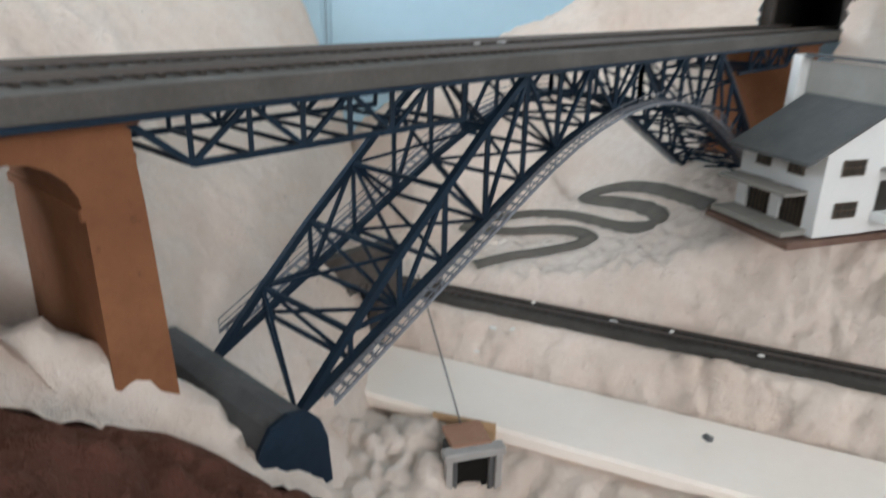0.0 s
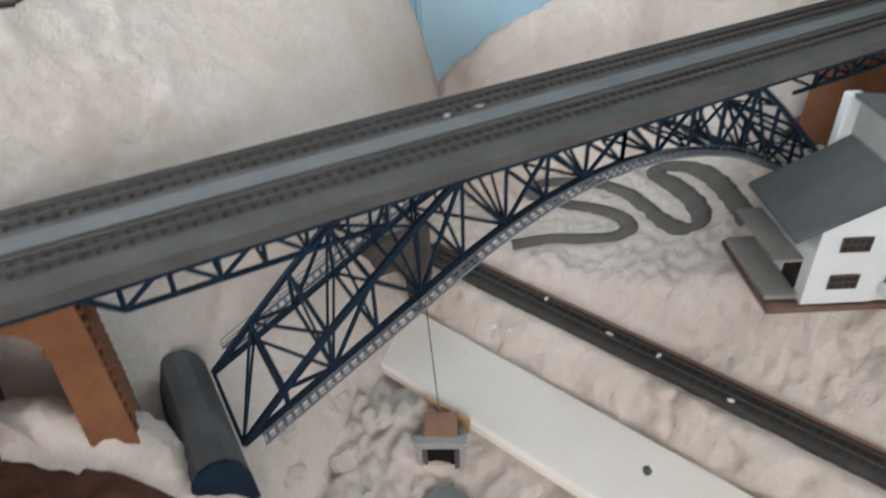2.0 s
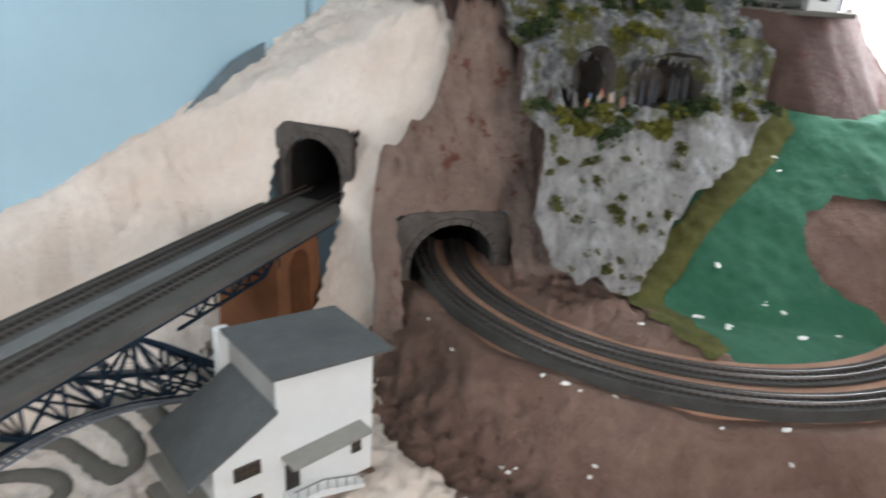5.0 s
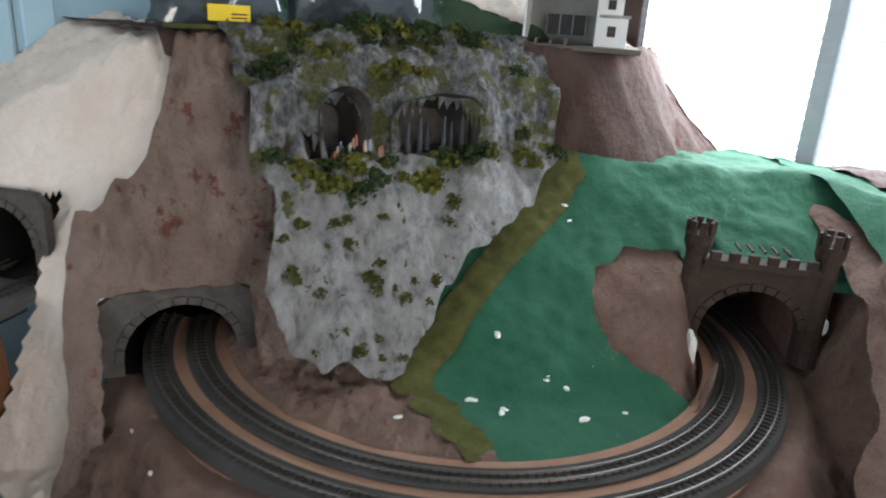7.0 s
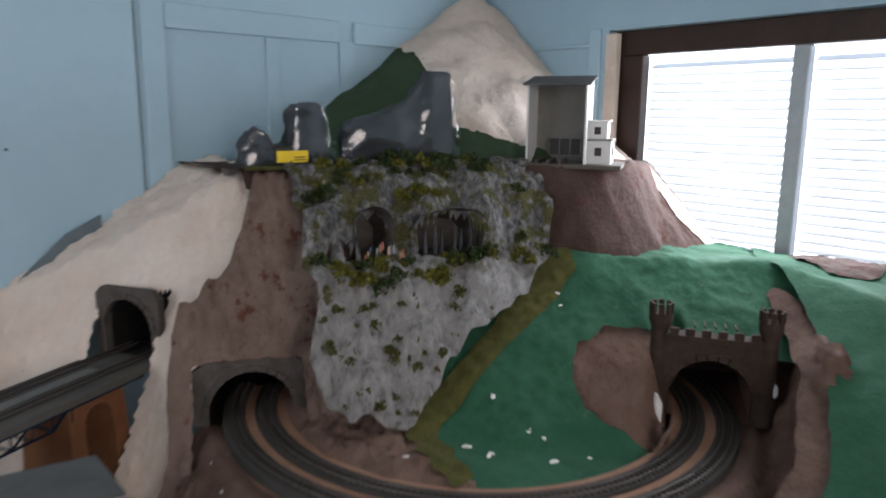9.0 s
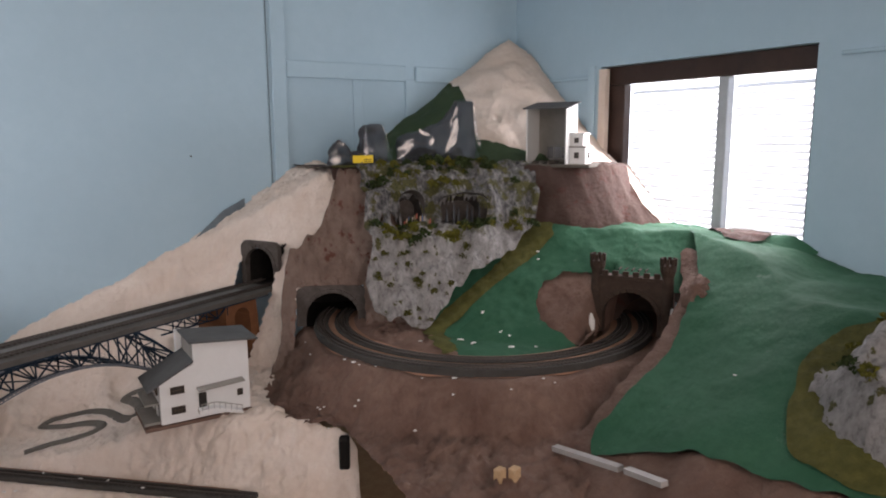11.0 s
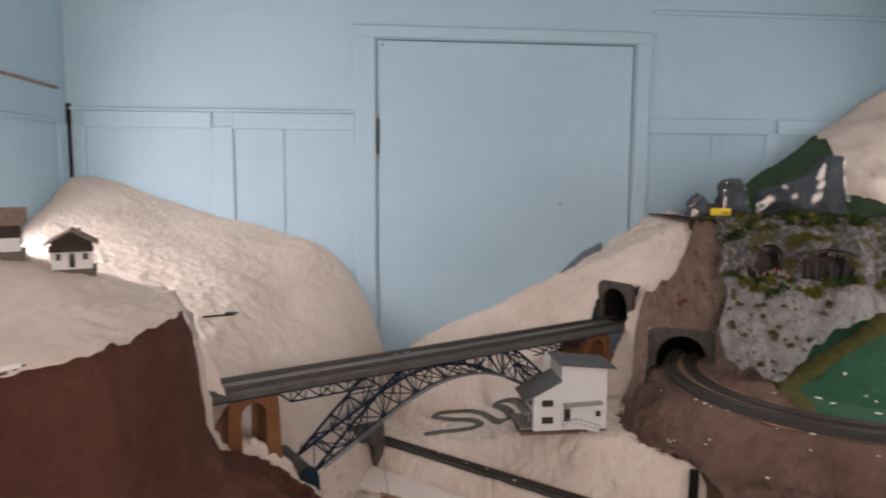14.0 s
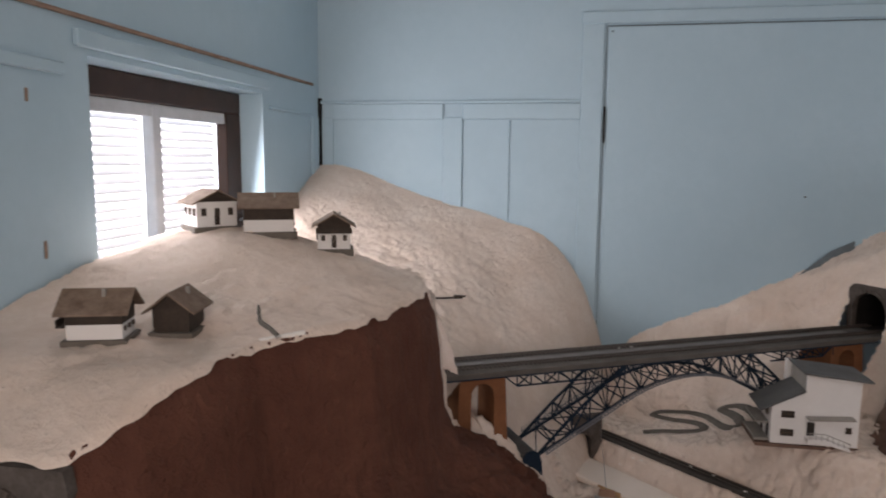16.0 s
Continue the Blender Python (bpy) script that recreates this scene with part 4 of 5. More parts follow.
# stepped inspection walkways along the near and far rib
for side in (-0.079, 0.079):
    pts = [AF0 + 0.02 + (AF1 - AF0 - 0.04) * i / 24 for i in range(25)]
    for a, b in zip(pts, pts[1:]):
        for e in (-0.007, 0.007):
            member((a, side + e, low_chord(a) + 0.002), (b, side + e, low_chord(b) + 0.002), 0.0016, 0.003, WALKGREY, "walkway_stringer")
    n = 96
    for i in range(n):
        a = AF0 + 0.02 + (AF1 - AF0 - 0.04) * (i + 0.5) / n
        part("tread", box_bm((0, 0, 0), (0.0052 if 20 < i < 76 else 0.004, 0.0135, 0.0012), MB @ Matrix.Translation((a, side, low_chord(a) + 0.003))), WALKGREY, bridge)
    for i, (a, b) in enumerate(zip(pts, pts[1:])):
        member((a, side - math.copysign(0.007, -side), low_chord(a)), (a, side - math.copysign(0.007, -side), low_chord(a) + 0.015), 0.0009, 0.0009, WALKGREY, "rail_post")
        for dz in (0.008, 0.015):
            member((a, side - math.copysign(0.007, -side), low_chord(a) + dz), (b, side - math.copysign(0.007, -side), low_chord(b) + dz), 0.0008, 0.0008, WALKGREY, "hand_rail")


# abutments under the arch feet
def abutment(m, label):
    t = thing("abutment", label, "abutment")
    prof = [(-0.034, 0.026), (-0.035, 0.058), (-0.030, 0.080), (-0.021, 0.093), (-0.007, 0.098), (0.008, 0.095), (0.019, 0.083), (0.025, 0.066), (0.028, 0.026)]
    part("body", prism_bm(prof, 0.188, m), CONCRETE, t)
    part("end_plate", prism_bm([(x * 1.03, z * 1.03) for x, z in prof], -0.004, m), STEELBLUE, t, "dark blue end")
    return t


abutment(MB @ Matrix.Translation((AF0 - 0.030, -0.104, ZF - 0.062)), "grey concrete abutment with a dark blue end")
abutment(MB @ Matrix.Translation((AF1 + 0.012, -0.084, ZF - 0.062)), "grey concrete abutment with a dark blue end, far foot")


# brick piers with arched openings
def pier(m, w, d, h, aw, ah, label):
    t = thing("brick_pier", label, "pier")
    pr = arch_profile(aw, ah, 10)
    bm = bmesh.new()
    out = []
    for x, z in pr:
        if z < ah - aw / 2 + 1e-6:
            out.append((math.copysign(w / 2 * (1 + 0.12 * (1 - z / h)), x), z))
        else:
            a = math.atan2(z - (ah - aw / 2), x)
            e = min(w / 2 / max(abs(math.cos(a)), 1e-6), (h - ah + aw / 2) / max(math.sin(a), 1e-6))
            out.append((e * math.cos(a), ah - aw / 2 + e * math.sin(a)))
    rows = []
    for y, s in ((-d / 2, -1), (d / 2, 1)):
        rows.append(([bm.verts.new((x, y * (1 + 0.14 * (1 - z / h)), z)) for x, z in pr], [bm.verts.new((x, y * (1 + 0.14 * (1 - z / h)), z)) for x, z in out]))
    (fi, fo), (bi, bo) = rows
    for i in range(len(pr) - 1):
        bm.faces.new((fi[i], fi[i + 1], fo[i + 1], fo[i]))
        bm.faces.new((bi[i], bo[i], bo[i + 1], bi[i + 1]))
        bm.faces.new((fi[i], bi[i], bi[i + 1], fi[i + 1]))
        bm.faces.new((fo[i], fo[i + 1], bo[i + 1], bo[i]))
    bmesh.ops.recalc_face_normals(bm, faces=bm.faces)
    bm.transform(m)
    part("body", bm, BRICK, t)
    part("cap", span(-w / 2 - 0.004, w / 2 + 0.004, -d / 2 - 0.004, d / 2 + 0.004, h, h + 0.010, m, 0.001), BRICK, t)
    for s in (-1, 1):
        part("impost", span(s * (w / 2 + 0.001), s * (aw / 2 - 0.003), -d / 2 - 0.002, d / 2 + 0.002, ah - aw / 2 - 0.004, ah - aw / 2 + 0.004, m, 0.001), BRICK, t)
    return t


pier(MB @ Matrix.Translation((-0.212, 0.003, 1.345)), 0.135, 0.122, 0.252, 0.068, 0.238, "orange-brown brick arched bridge pier standing in white plaster")
pier(MB @ Matrix.Translation((1.07, 0.003, 1.36)), 0.135, 0.122, 0.235, 0.068, 0.221, "orange-brown brick arched bridge pier beside the tunnel")


# ---- model buildings ----
def small_window(parent, m, w, h, cols=3, rows=2, mat=WINBROWN):
    """A barred model window on a wall; m: its middle, x across, -y out of the wall."""
    win = part("window", box_bm((0, 0, 0), (w, 0.0024, h), m), WINDOWDARK, parent)
    for i in range(cols + 1):
        part("bar", box_bm((-w / 2 + w * i / cols, -0.0015, 0), (0.0012, 0.0014, h), m), mat, win)
    for j in range(rows + 1):
        part("bar", box_bm((0, -0.0016, -h / 2 + h * j / rows), (w + 0.0012, 0.0016, 0.0012), m), mat, win)
    return win


def T(x, y, z):
    return Matrix.Translation((x, y, z))


# lift station in the valley: a tall block with a lower wing
HM = T(0.460, 1.187, 1.393)
house = thing("lift_station", "white model lift station with grey roofs and barred windows", "model building")
HX0, HX1, HX2, HD, HT = 0.0, 0.088, 0.232, 0.140, 0.208
part("base_plate", span(-0.040, 0.236, -0.003, HD + 0.01, -0.012, -0.003, HM, 0.001), BROWN, house, "brown base plate")
part("wing_front", prism_bm([(HX0, 0), (HX1, 0), (HX1, 0.152), (HX0, 0.108)], 0.003, HM), HOUSEWHITE, house)
part("wing_back", prism_bm([(HX0, 0), (HX1, 0), (HX1, 0.152), (HX0, 0.108)], 0.003, HM @ T(0, HD - 0.003, 0)), HOUSEWHITE, house)
part("wing_side", span(HX0, 0.003, 0.003, HD - 0.003, 0.055, 0.106, HM), HOUSEWHITE, house)
for y in (0.042, 0.098):
    small_window(house, HM @ T(-0.001, y, 0.082) @ Matrix.Rotation(-math.pi / 2, 4, "Z"), 0.024, 0.018, 3, 1)
for a, b in ((0.003, 0.020), (0.062, 0.078), (0.122, HD - 0.003)):
    part("wing_post", span(HX0, 0.004, a, b, 0.0, 0.0548, HM), HOUSEWHITE, house)
for a, b in ((0.020, 0.062), (0.078, 0.122)):
    gate = part("gate", span(0.006, 0.009, a, b, 0.001, 0.052, HM), WINBROWN, house, "dark brown slatted gate")
    for k in range(6):
        part("slat", span(0.0045, 0.006, a + (b - a) * (k + 0.3) / 6, a + (b - a) * (k + 0.6) / 6, 0.002, 0.050, HM), WINDOWDARK, gate)
part("tower_front", prism_bm([(HX1, 0), (HX2, 0), (HX2, HT - 0.0150), (HX1, HT - 0.0025)], 0.004, HM @ T(0, 0.002, 0)), HOUSEWHITE, house)
part("tower_right", span(HX2 - 0.004, HX2, 0.006, HD, 0, HT - 0.022, HM), HOUSEWHITE, house)
part("tower_left", span(HX1, HX1 + 0.004, 0.006, HD, 0.0, HT - 0.004, HM), HOUSEGREY, house, "bare grey inner wall")
part("tower_back", span(HX1 + 0.004, HX2 - 0.004, HD - 0.004, HD, 0, HT - 0.022, HM), HOUSEWHITE, house)
part("fin", span(HX1 - 0.016, HX1 + 0.004, HD, HD + 0.016, 0, HT + 0.002, HM, 0.001), HOUSEWHITE, house)
part("tower_roof", prism_bm([(HX1 - 0.010, HT), (HX2 + 0.026, HT - 0.016), (HX2 + 0.026, HT - 0.011), (HX1 - 0.010, HT + 0.005)], HD + 0.012, HM @ T(0, -0.010, 0)), ROOFGREY, house, "flat grey felt roof")
part("wing_roof", prism_bm([(-0.030, 0.092), (HX1 - 0.001, 0.155), (HX1 - 0.001, 0.160), (-0.030, 0.097)], HD - 0.002, HM @ T(0, -0.003, 0)), ROOFGREY, house, "sloping grey felt roof")
part("loading_ledge", span(-0.035, 0.0, 0.02, HD, 0.050, 0.054, HM), HOUSEGREY, house)
part("loading_ramp", span(-0.040, 0.0, 0.01, HD, 0.001, 0.008, HM), HOUSEGREY, house)
for z in (0.034, 0.088):
    small_window(house, HM @ T(0.043, -0.001, z), 0.034, 0.019, 4, 2)
part("canopy", prism_bm([(0.092, 0.093), (0.212, 0.100), (0.212, 0.104), (0.092, 0.097)], 0.034, HM @ T(0, -0.030, -0.012)), HOUSEGREY, house)
part("porch_floor", prism_bm([(0.092, 0.028), (0.136, 0.028), (0.204, 0.004), (0.204, -0.003), (0.136, 0.016), (0.092, 0.016)], 0.028, HM @ T(0, -0.026, 0.0)), HOUSEWHITE, house)
part("door", span(0.096, 0.116, -0.0005, 0.0025, 0.028, 0.068, HM), WINDOWDARK, house)
small_window(house, HM @ T(0.205, 0.001, 0.050), 0.014, 0.017, 2, 2)
for i in range(8):
    x = 0.098 + i * 0.0148
    z = 0.028 - 0.353 * max(0.0, x - 0.136)
    part("rail_post", span(x, x + 0.0012, -0.026, -0.0248, z - 0.004, z + 0.016, HM), HOUSEGREY, house)
part("hand_rail", prism_bm([(0.094, 0.043), (0.136, 0.043), (0.204, 0.019), (0.204, 0.021), (0.136, 0.045), (0.094, 0.045)], 0.0016, HM @ T(0, -0.0262, 0)), HOUSEGREY, house)


# upper lift station on the plateau: a tall open-fronted shed with a two-storey annex
SM = facing(1.838, 1.302, 2.022, -0.866, -0.5)
shed = thing("upper_station", "white open-fronted model shed with a grey roof on the plateau", "model building")
SW, SD, SH = 0.152, 0.13, 0.205
part("floor_slab", span(-SW / 2 - 0.02, SW / 2 + 0.09, -0.02, SD + 0.02, -0.008, 0.002, SM, 0.001), ROADGREY, shed)
for s in (-1, 1):
    part("side_wall", prism_bm([(0, 0), (SD, 0), (SD, SH + 0.016), (0, SH - 0.006)], 0.005, SM @ T(s * (SW / 2 - 0.0025) + 0.0025, 0, 0) @ Matrix.Rotation(math.pi / 2, 4, "Z")), HOUSEWHITE, shed)
part("back_wall", span(-SW / 2 + 0.003, SW / 2 - 0.003, SD - 0.004, SD, 0, SH + 0.012, SM), HOUSEGREY, shed)
rf = prism_bm([(-0.014, SH - 0.008), (SD + 0.01, SH + 0.018), (SD + 0.01, SH + 0.023), (-0.014, SH - 0.003)], SW + 0.018, SM @ T(SW / 2 + 0.009, 0, 0) @ Matrix.Rotation(math.pi / 2, 4, "Z"))
part("roof", rf, ROOFGREY, shed, "flat grey roof")
part("machine_bay", span(-0.035, 0.05, SD - 0.02, SD - 0.005, 0.02, 0.062, SM), WINDOWDARK, shed)
for i in range(4):
    part("bay_post", span(-0.035 + i * 0.028, -0.032 + i * 0.028, SD - 0.022, SD - 0.020, 0.02, 0.062, SM), HOUSEGREY, shed)
for i in range(3):
    part("track_beam", span(-0.05 + i * 0.03, -0.044 + i * 0.03, -0.01, SD - 0.02, 0.002, 0.012, SM, 0.001), ROADGREY, shed)
part("annex", span(SW / 2, SW / 2 + 0.060, 0.035, SD - 0.01, 0, 0.060, SM), HOUSEWHITE, shed)
part("annex_upper", span(SW / 2, SW / 2 + 0.048, 0.045, SD - 0.01, 0.066, 0.108, SM), HOUSEWHITE, shed)
part("annex_roof", span(SW / 2, SW / 2 + 0.064, 0.030, SD - 0.008, 0.060, 0.066, SM, 0.001), HOUSEGREY, shed)
part("annex_top", span(SW / 2, SW / 2 + 0.054, 0.038, SD - 0.008, 0.108, 0.113, SM, 0.001), HOUSEWHITE, shed)
small_window(shed, SM @ T(SW / 2 + 0.028, 0.0345, 0.033), 0.016, 0.020, 2, 2)
small_window(shed, SM @ T(SW / 2 + 0.024, 0.0445, 0.086), 0.015, 0.018, 2, 2)
small_window(shed, SM @ T(SW / 2 + 0.0605, 0.075, 0.033) @ Matrix.Rotation(math.pi / 2, 4, "Z"), 0.016, 0.020, 2, 2)


def gable_roof(w, d, h0, h1, over, thick, m):
    """Two roof slabs whose ridge runs along y."""
    out = []
    for s in (-1, 1):
        x1 = s * (w / 2 + over)
        k = (h1 - h0) / (w / 2)
        z1 = h0 - over * k
        out.append(prism_bm([(0, h1), (x1, z1), (x1, z1 + thick), (0, h1 + thick)], d + 2 * over, m @ T(0, -d / 2 - over, 0)))
    return out


def chalet(name, m, w, d, low, high, ridge, label, plaster_low=True, balcony=False, wing=False, group="chalets"):
    """An alpine model house: plastered ground floor, dark timber above, wide shingled gable roof; its gable faces -y."""
    t = thing(name, label, "model house", "", group)
    part("base_plate", span(-w / 2 - 0.008, w / 2 + 0.008, -d / 2 - 0.008, d / 2 + 0.008, -0.02, -0.003, m, 0.001), ROADGREY, t)
    part("ground_floor", span(-w / 2, w / 2, -d / 2, d / 2, -0.003, low, m), HOUSEWHITE if plaster_low else WOODDARK, t)
    if high > low:
        part("upper_floor", span(-w / 2 - 0.001, w / 2 + 0.001, -d / 2 - 0.001, d / 2 + 0.001, low, high, m), WOODDARK if plaster_low != "all" else HOUSEWHITE, t)
    part("gable", prism_bm([(-w / 2, high), (w / 2, high), (0, ridge - 0.001)], d, m @ T(0, -d / 2, 0)), WOODDARK, t)
    for bm in gable_roof(w, d, high + 0.001, ridge, 0.014, 0.0035, m):
        part("roof", bm, ROOFBROWN, t)
    for s in (-1, 1):
        n = 3
        for i in range(n):
            x = -w / 2 + w * (i + 0.5) / n
            if low > 0.02:
                small_window(t, m @ T(x, s * (d / 2 + 0.0008), low * 0.62) @ Matrix.Rotation(0 if s < 0 else math.pi, 4, "Z"), w * 0.11, low * 0.32, 2, 1)
    for i in range(3):
        y = -d / 2 + d * (i + 0.5) / 3
        small_window(t, m @ T(-w / 2 - 0.0008, y, low * 0.62) @ Matrix.Rotation(-math.pi / 2, 4, "Z"), d * 0.11, low * 0.32, 2, 1)
    part("door", span(-0.006, 0.006, -d / 2 - 0.0014, -d / 2, 0.001, low * 0.62, m), WOODDARK, t)
    if balcony:
        part("balcony", span(-w / 2 - 0.004, w / 2 + 0.004, -d / 2 - 0.014, -d / 2 - 0.0125, low - 0.004, low + 0.010, m), WOODDARK, t)
        part("balcony_floor", span(-w / 2 - 0.004, w / 2 + 0.004, -d / 2 - 0.0125, -d / 2 - 0.001, low - 0.004, low - 0.002, m), WOODDARK, t)
    part("chimney", span(w * 0.16, w * 0.16 + 0.006, d * 0.1, d * 0.1 + 0.006, high, ridge + 0.004, m), HOUSEGREY, t)
    return t


def hill_house(x, y, turn):
    return T(x, y, hill_top(x, y) + 0.008) @ Matrix.Rotation(radians(turn), 4, "Z")


chalet("chalet", hill_house(-0.985, 0.70, 48), 0.096, 0.090, 0.052, 0.056, 0.082, "white plastered chalet with a brown shingle roof on the hill", "all", False)
chalet("chalet", hill_house(-0.850, 0.735, -66), 0.088, 0.116, 0.026, 0.060, 0.086, "chalet with white base and dark timber upper floor", True, True)
chalet("chalet", hill_house(-0.700, 0.780, 20), 0.078, 0.088, 0.040, 0.056, 0.080, "small white chalet with dark timber gable", True, True)
chalet("chalet", hill_house(-0.885, 0.150, -72), 0.064, 0.086, 0.022, 0.048, 0.073, "chalet with white base, brown timber wall and shingle roof", True, True)
chalet("barn", hill_house(-0.795, 0.235, 10), 0.060, 0.070, 0.005, 0.040, 0.064, "grey weathered timber barn with a brown roof", False, False)


# ---- ribbons laid on the ground ----
def ribbon(pts, width, lift, ground, step=0.006, ragged=0.25):
    """A strip of even width along a smooth line over the ground."""
    path = [Vector((*p, 0)) for p in pts]
    fine = []
    for i in range(len(path) - 1):
        p0, p1, p2, p3 = path[max(i - 1, 0)], path[i], path[i + 1], path[min(i + 2, len(path) - 1)]
        n = max(2, int((p2 - p1).length / step))
        for k in range(n):
            t = k / n
            fine.append(0.5 * ((2 * p1) + (p2 - p0) * t + (2 * p0 - 5 * p1 + 4 * p2 - p3) * t * t + (3 * p1 - p0 - 3 * p2 + p3) * t ** 3))
    bm = bmesh.new()
    rows = []
    for i, p in enumerate(fine):
        d = (fine[min(i + 1, len(fine) - 1)] - fine[max(i - 1, 0)]).normalized()
        s = Vector((-d.y, d.x, 0))
        row = []
        for k in range(5):
            e = (k - 2) / 2
            w = width / 2 * (1 + (ragged * wob(p.x, p.y, 60, k) if abs(e) == 1 else 0))
            q = p + s * e * w
            row.append(bm.verts.new((q.x, q.y, ground(q.x, q.y) + lift - (0.006 if abs(e) == 1 else 0))))
        rows.append(row)
    for a, b in zip(rows, rows[1:]):
        for k in range(4):
            bm.faces.new((a[k], a[k + 1], b[k + 1], b[k]))
    bmesh.ops.recalc_face_normals(bm, faces=bm.faces)
    return bm


tagged(part("mountain_road", ribbon(ROAD, 0.030, 0.008, valley), ROADGREY, None, "", True), "grey painted winding mountain road on white plaster", "road", "", "structure")
tagged(part("ditch", ribbon([(-0.714, 0.378), (-0.673, 0.298), (-0.63, 0.25), (-0.60, 0.215)], 0.008, 0.006, hill_top), ROADGREY, None, "", True), "thin dark crack in the plaster hill", "crack", "", "structure")

tagged(part("plaster_lip", ribbon([(-0.632, 0.205), (-0.600, 0.235), (-0.570, 0.262)], 0.010, 0.004, lambda x, y: hill_top(x, y) - 0.002), CHIPWHITE, None, "", True), "chipped white lip at the edge of the brown face", "plaster", "", "structure")

# smooth white board lying along the valley beside the track, and the little stone culvert
MBRD = T(0.22, 1.362, 0) @ Matrix.Rotation(math.atan2(-0.68, 0.733), 4, "Z")
board = part("white_board", span(-0.335, 0.62, -0.218, -0.083, 1.155, 1.176, MBRD, 0.004), BOARDWHITE)
tagged(board, "smooth bright white board crossing the plaster valley", "board")
culvert = thing("culvert", "small grey stone culvert with a flat lid", "culvert")
CM = T(0.012, 1.178, 1.118) @ Matrix.Rotation(radians(-3), 4, "Z")
for s in (-1, 1):
    part("post", span(s * 0.034, s * 0.026, -0.006, 0.006, 0, 0.058, CM, 0.001), OLDPLASTIC, culvert)
    part("jamb", span(s * 0.026, s * 0.019, -0.002, 0.040, 0, 0.056, CM, 0.001), CONCRETE, culvert)
part("lintel", span(-0.037, 0.037, -0.009, 0.009, 0.056, 0.066, CM, 0.0015), OLDPLASTIC, culvert)
part("lid", span(-0.024, 0.024, 0.004, 0.050, 0.060, 0.068, CM, 0.001), CORK, culvert, "pale brown lid")
# black block stands in for the shade under the culvert lid
part("inside", span(-0.019, 0.019, 0.003, 0.024, -0.02, 0.056, CM), SHADEBLACK, culvert)
part("side_board", beam_bm((-0.010, 1.262, 1.170), (0.055, 1.215, 1.170), 0.004, 0.026), PINEWOOD, culvert)
wire = part("wire", beam_bm((0.012, 1.222, 1.188), (-0.004, 1.350, 1.332), 0.0016, 0.0016), CONCRETE)
tagged(wire, "thin dark wire leaning from the culvert to the bridge", "wire")
tagged(part("pond", ribbon([(-0.015, 1.128), (0.015, 1.085), (0.06, 1.04), (0.13, 1.01)], 0.10, 0.0, lambda x, y: 1.127), WATERGREY, None, "", True), "flat grey painted pond bed among the plaster", "pond", "", "structure")


# ---- rubble and chips ----
def lump(name, at, size, mat, label, category, flat=0.6, group="", seed=0):
    bm = bmesh.new()
    bmesh.ops.create_icosphere(bm, subdivisions=2, radius=1.0)
    for v in bm.verts:
        k = 1 + 0.38 * noise.noise(v.co * 1.3 + Vector((seed * 3.7, 0, 0))) + 0.15 * noise.noise(v.co * 4 + Vector((seed, 0, 0)))
        v.co = Vector((v.co.x * size[0], v.co.y * size[1], v.co.z * size[2] * flat)) * k
    bm.transform(T(*at) @ Matrix.Rotation(seed * 1.7, 4, "Z"))
    return tagged(part(name, bm, mat), label, category, group)


def on_layout(x, y):
    z = max(brown_ground(x, y) if ring(x, y) > 0.43 else 0, green_ground(x, y) if ring(x, y) < 0.43 else 0)
    if y < green_edge(x):
        z = max(z, green_hill(x, y))
    return z


rnd = random.Random(5)
CHIPS = ((1.298, 1.055, 9), (1.315, 1.0, 8), (1.407, 0.985, 5), (1.411, 1.091, 6), (1.26, 1.09, 5), (1.44, 0.867, 6), (0.854, 1.054, 7), (0.823, 0.955, 5), (0.90, 1.0, 6),
         (1.112, 0.80, 9), (0.98, 0.99, 6), (0.95, 1.03, 5), (1.682, 1.154, 10), (1.664, 1.127, 7), (1.70, 1.17, 7), (1.096, 0.749, 6), (0.998, 0.786, 5), (1.114, 0.431, 6), (1.539, 0.286, 5),
         (1.30, 0.51, 5), (1.47, 0.944, 6), (0.87, 1.09, 5), (1.22, 0.70, 5), (1.33, 0.66, 6), (1.05, 0.86, 5),
         (0.844, 1.070, 9), (0.903, 0.959, 7), (0.903, 1.009, 9), (0.933, 1.089, 7), (0.944, 1.053, 9), (1.092, 0.776, 7), (1.092, 0.749, 9), (0.897, 1.255, 7), (1.180, 1.089, 9), (0.917, 1.341, 7), (0.847, 1.058, 9), (0.913, 0.961, 7), (0.989, 0.792, 9), (1.304, 0.675, 7), (1.096, 0.743, 9), (1.302, 1.051, 11), (1.304, 0.997, 9), (1.400, 0.983, 7), (1.407, 1.088, 11), (1.244, 1.082, 7), (1.410, 0.954, 9), (1.376, 0.900, 11))
for n, (x, y, s) in enumerate(CHIPS):
    lump("plaster_chip", (x, y, on_layout(x, y) + 0.002), (s * 0.00085, s * 0.00048, s * 0.0006), CHIPWHITE, "small white chip of broken plaster", "chip", 0.45, "plaster chips", n)
for n, (x, y, s) in enumerate(((0.10, 1.34, 6), (0.125, 1.33, 5), (0.27, 1.31, 6), (0.33, 1.26, 5), (0.40, 1.17, 5), (0.19, 1.40, 5), (0.055, 1.285, 4))):
    lump("plaster_chip", (x, y, max(valley(x, y), 1.245) + 0.001), (s * 0.001, s * 0.0007, s * 0.0005), CHIPWHITE, "small white chip of broken plaster", "chip", 0.7, "plaster chips", n + 40)
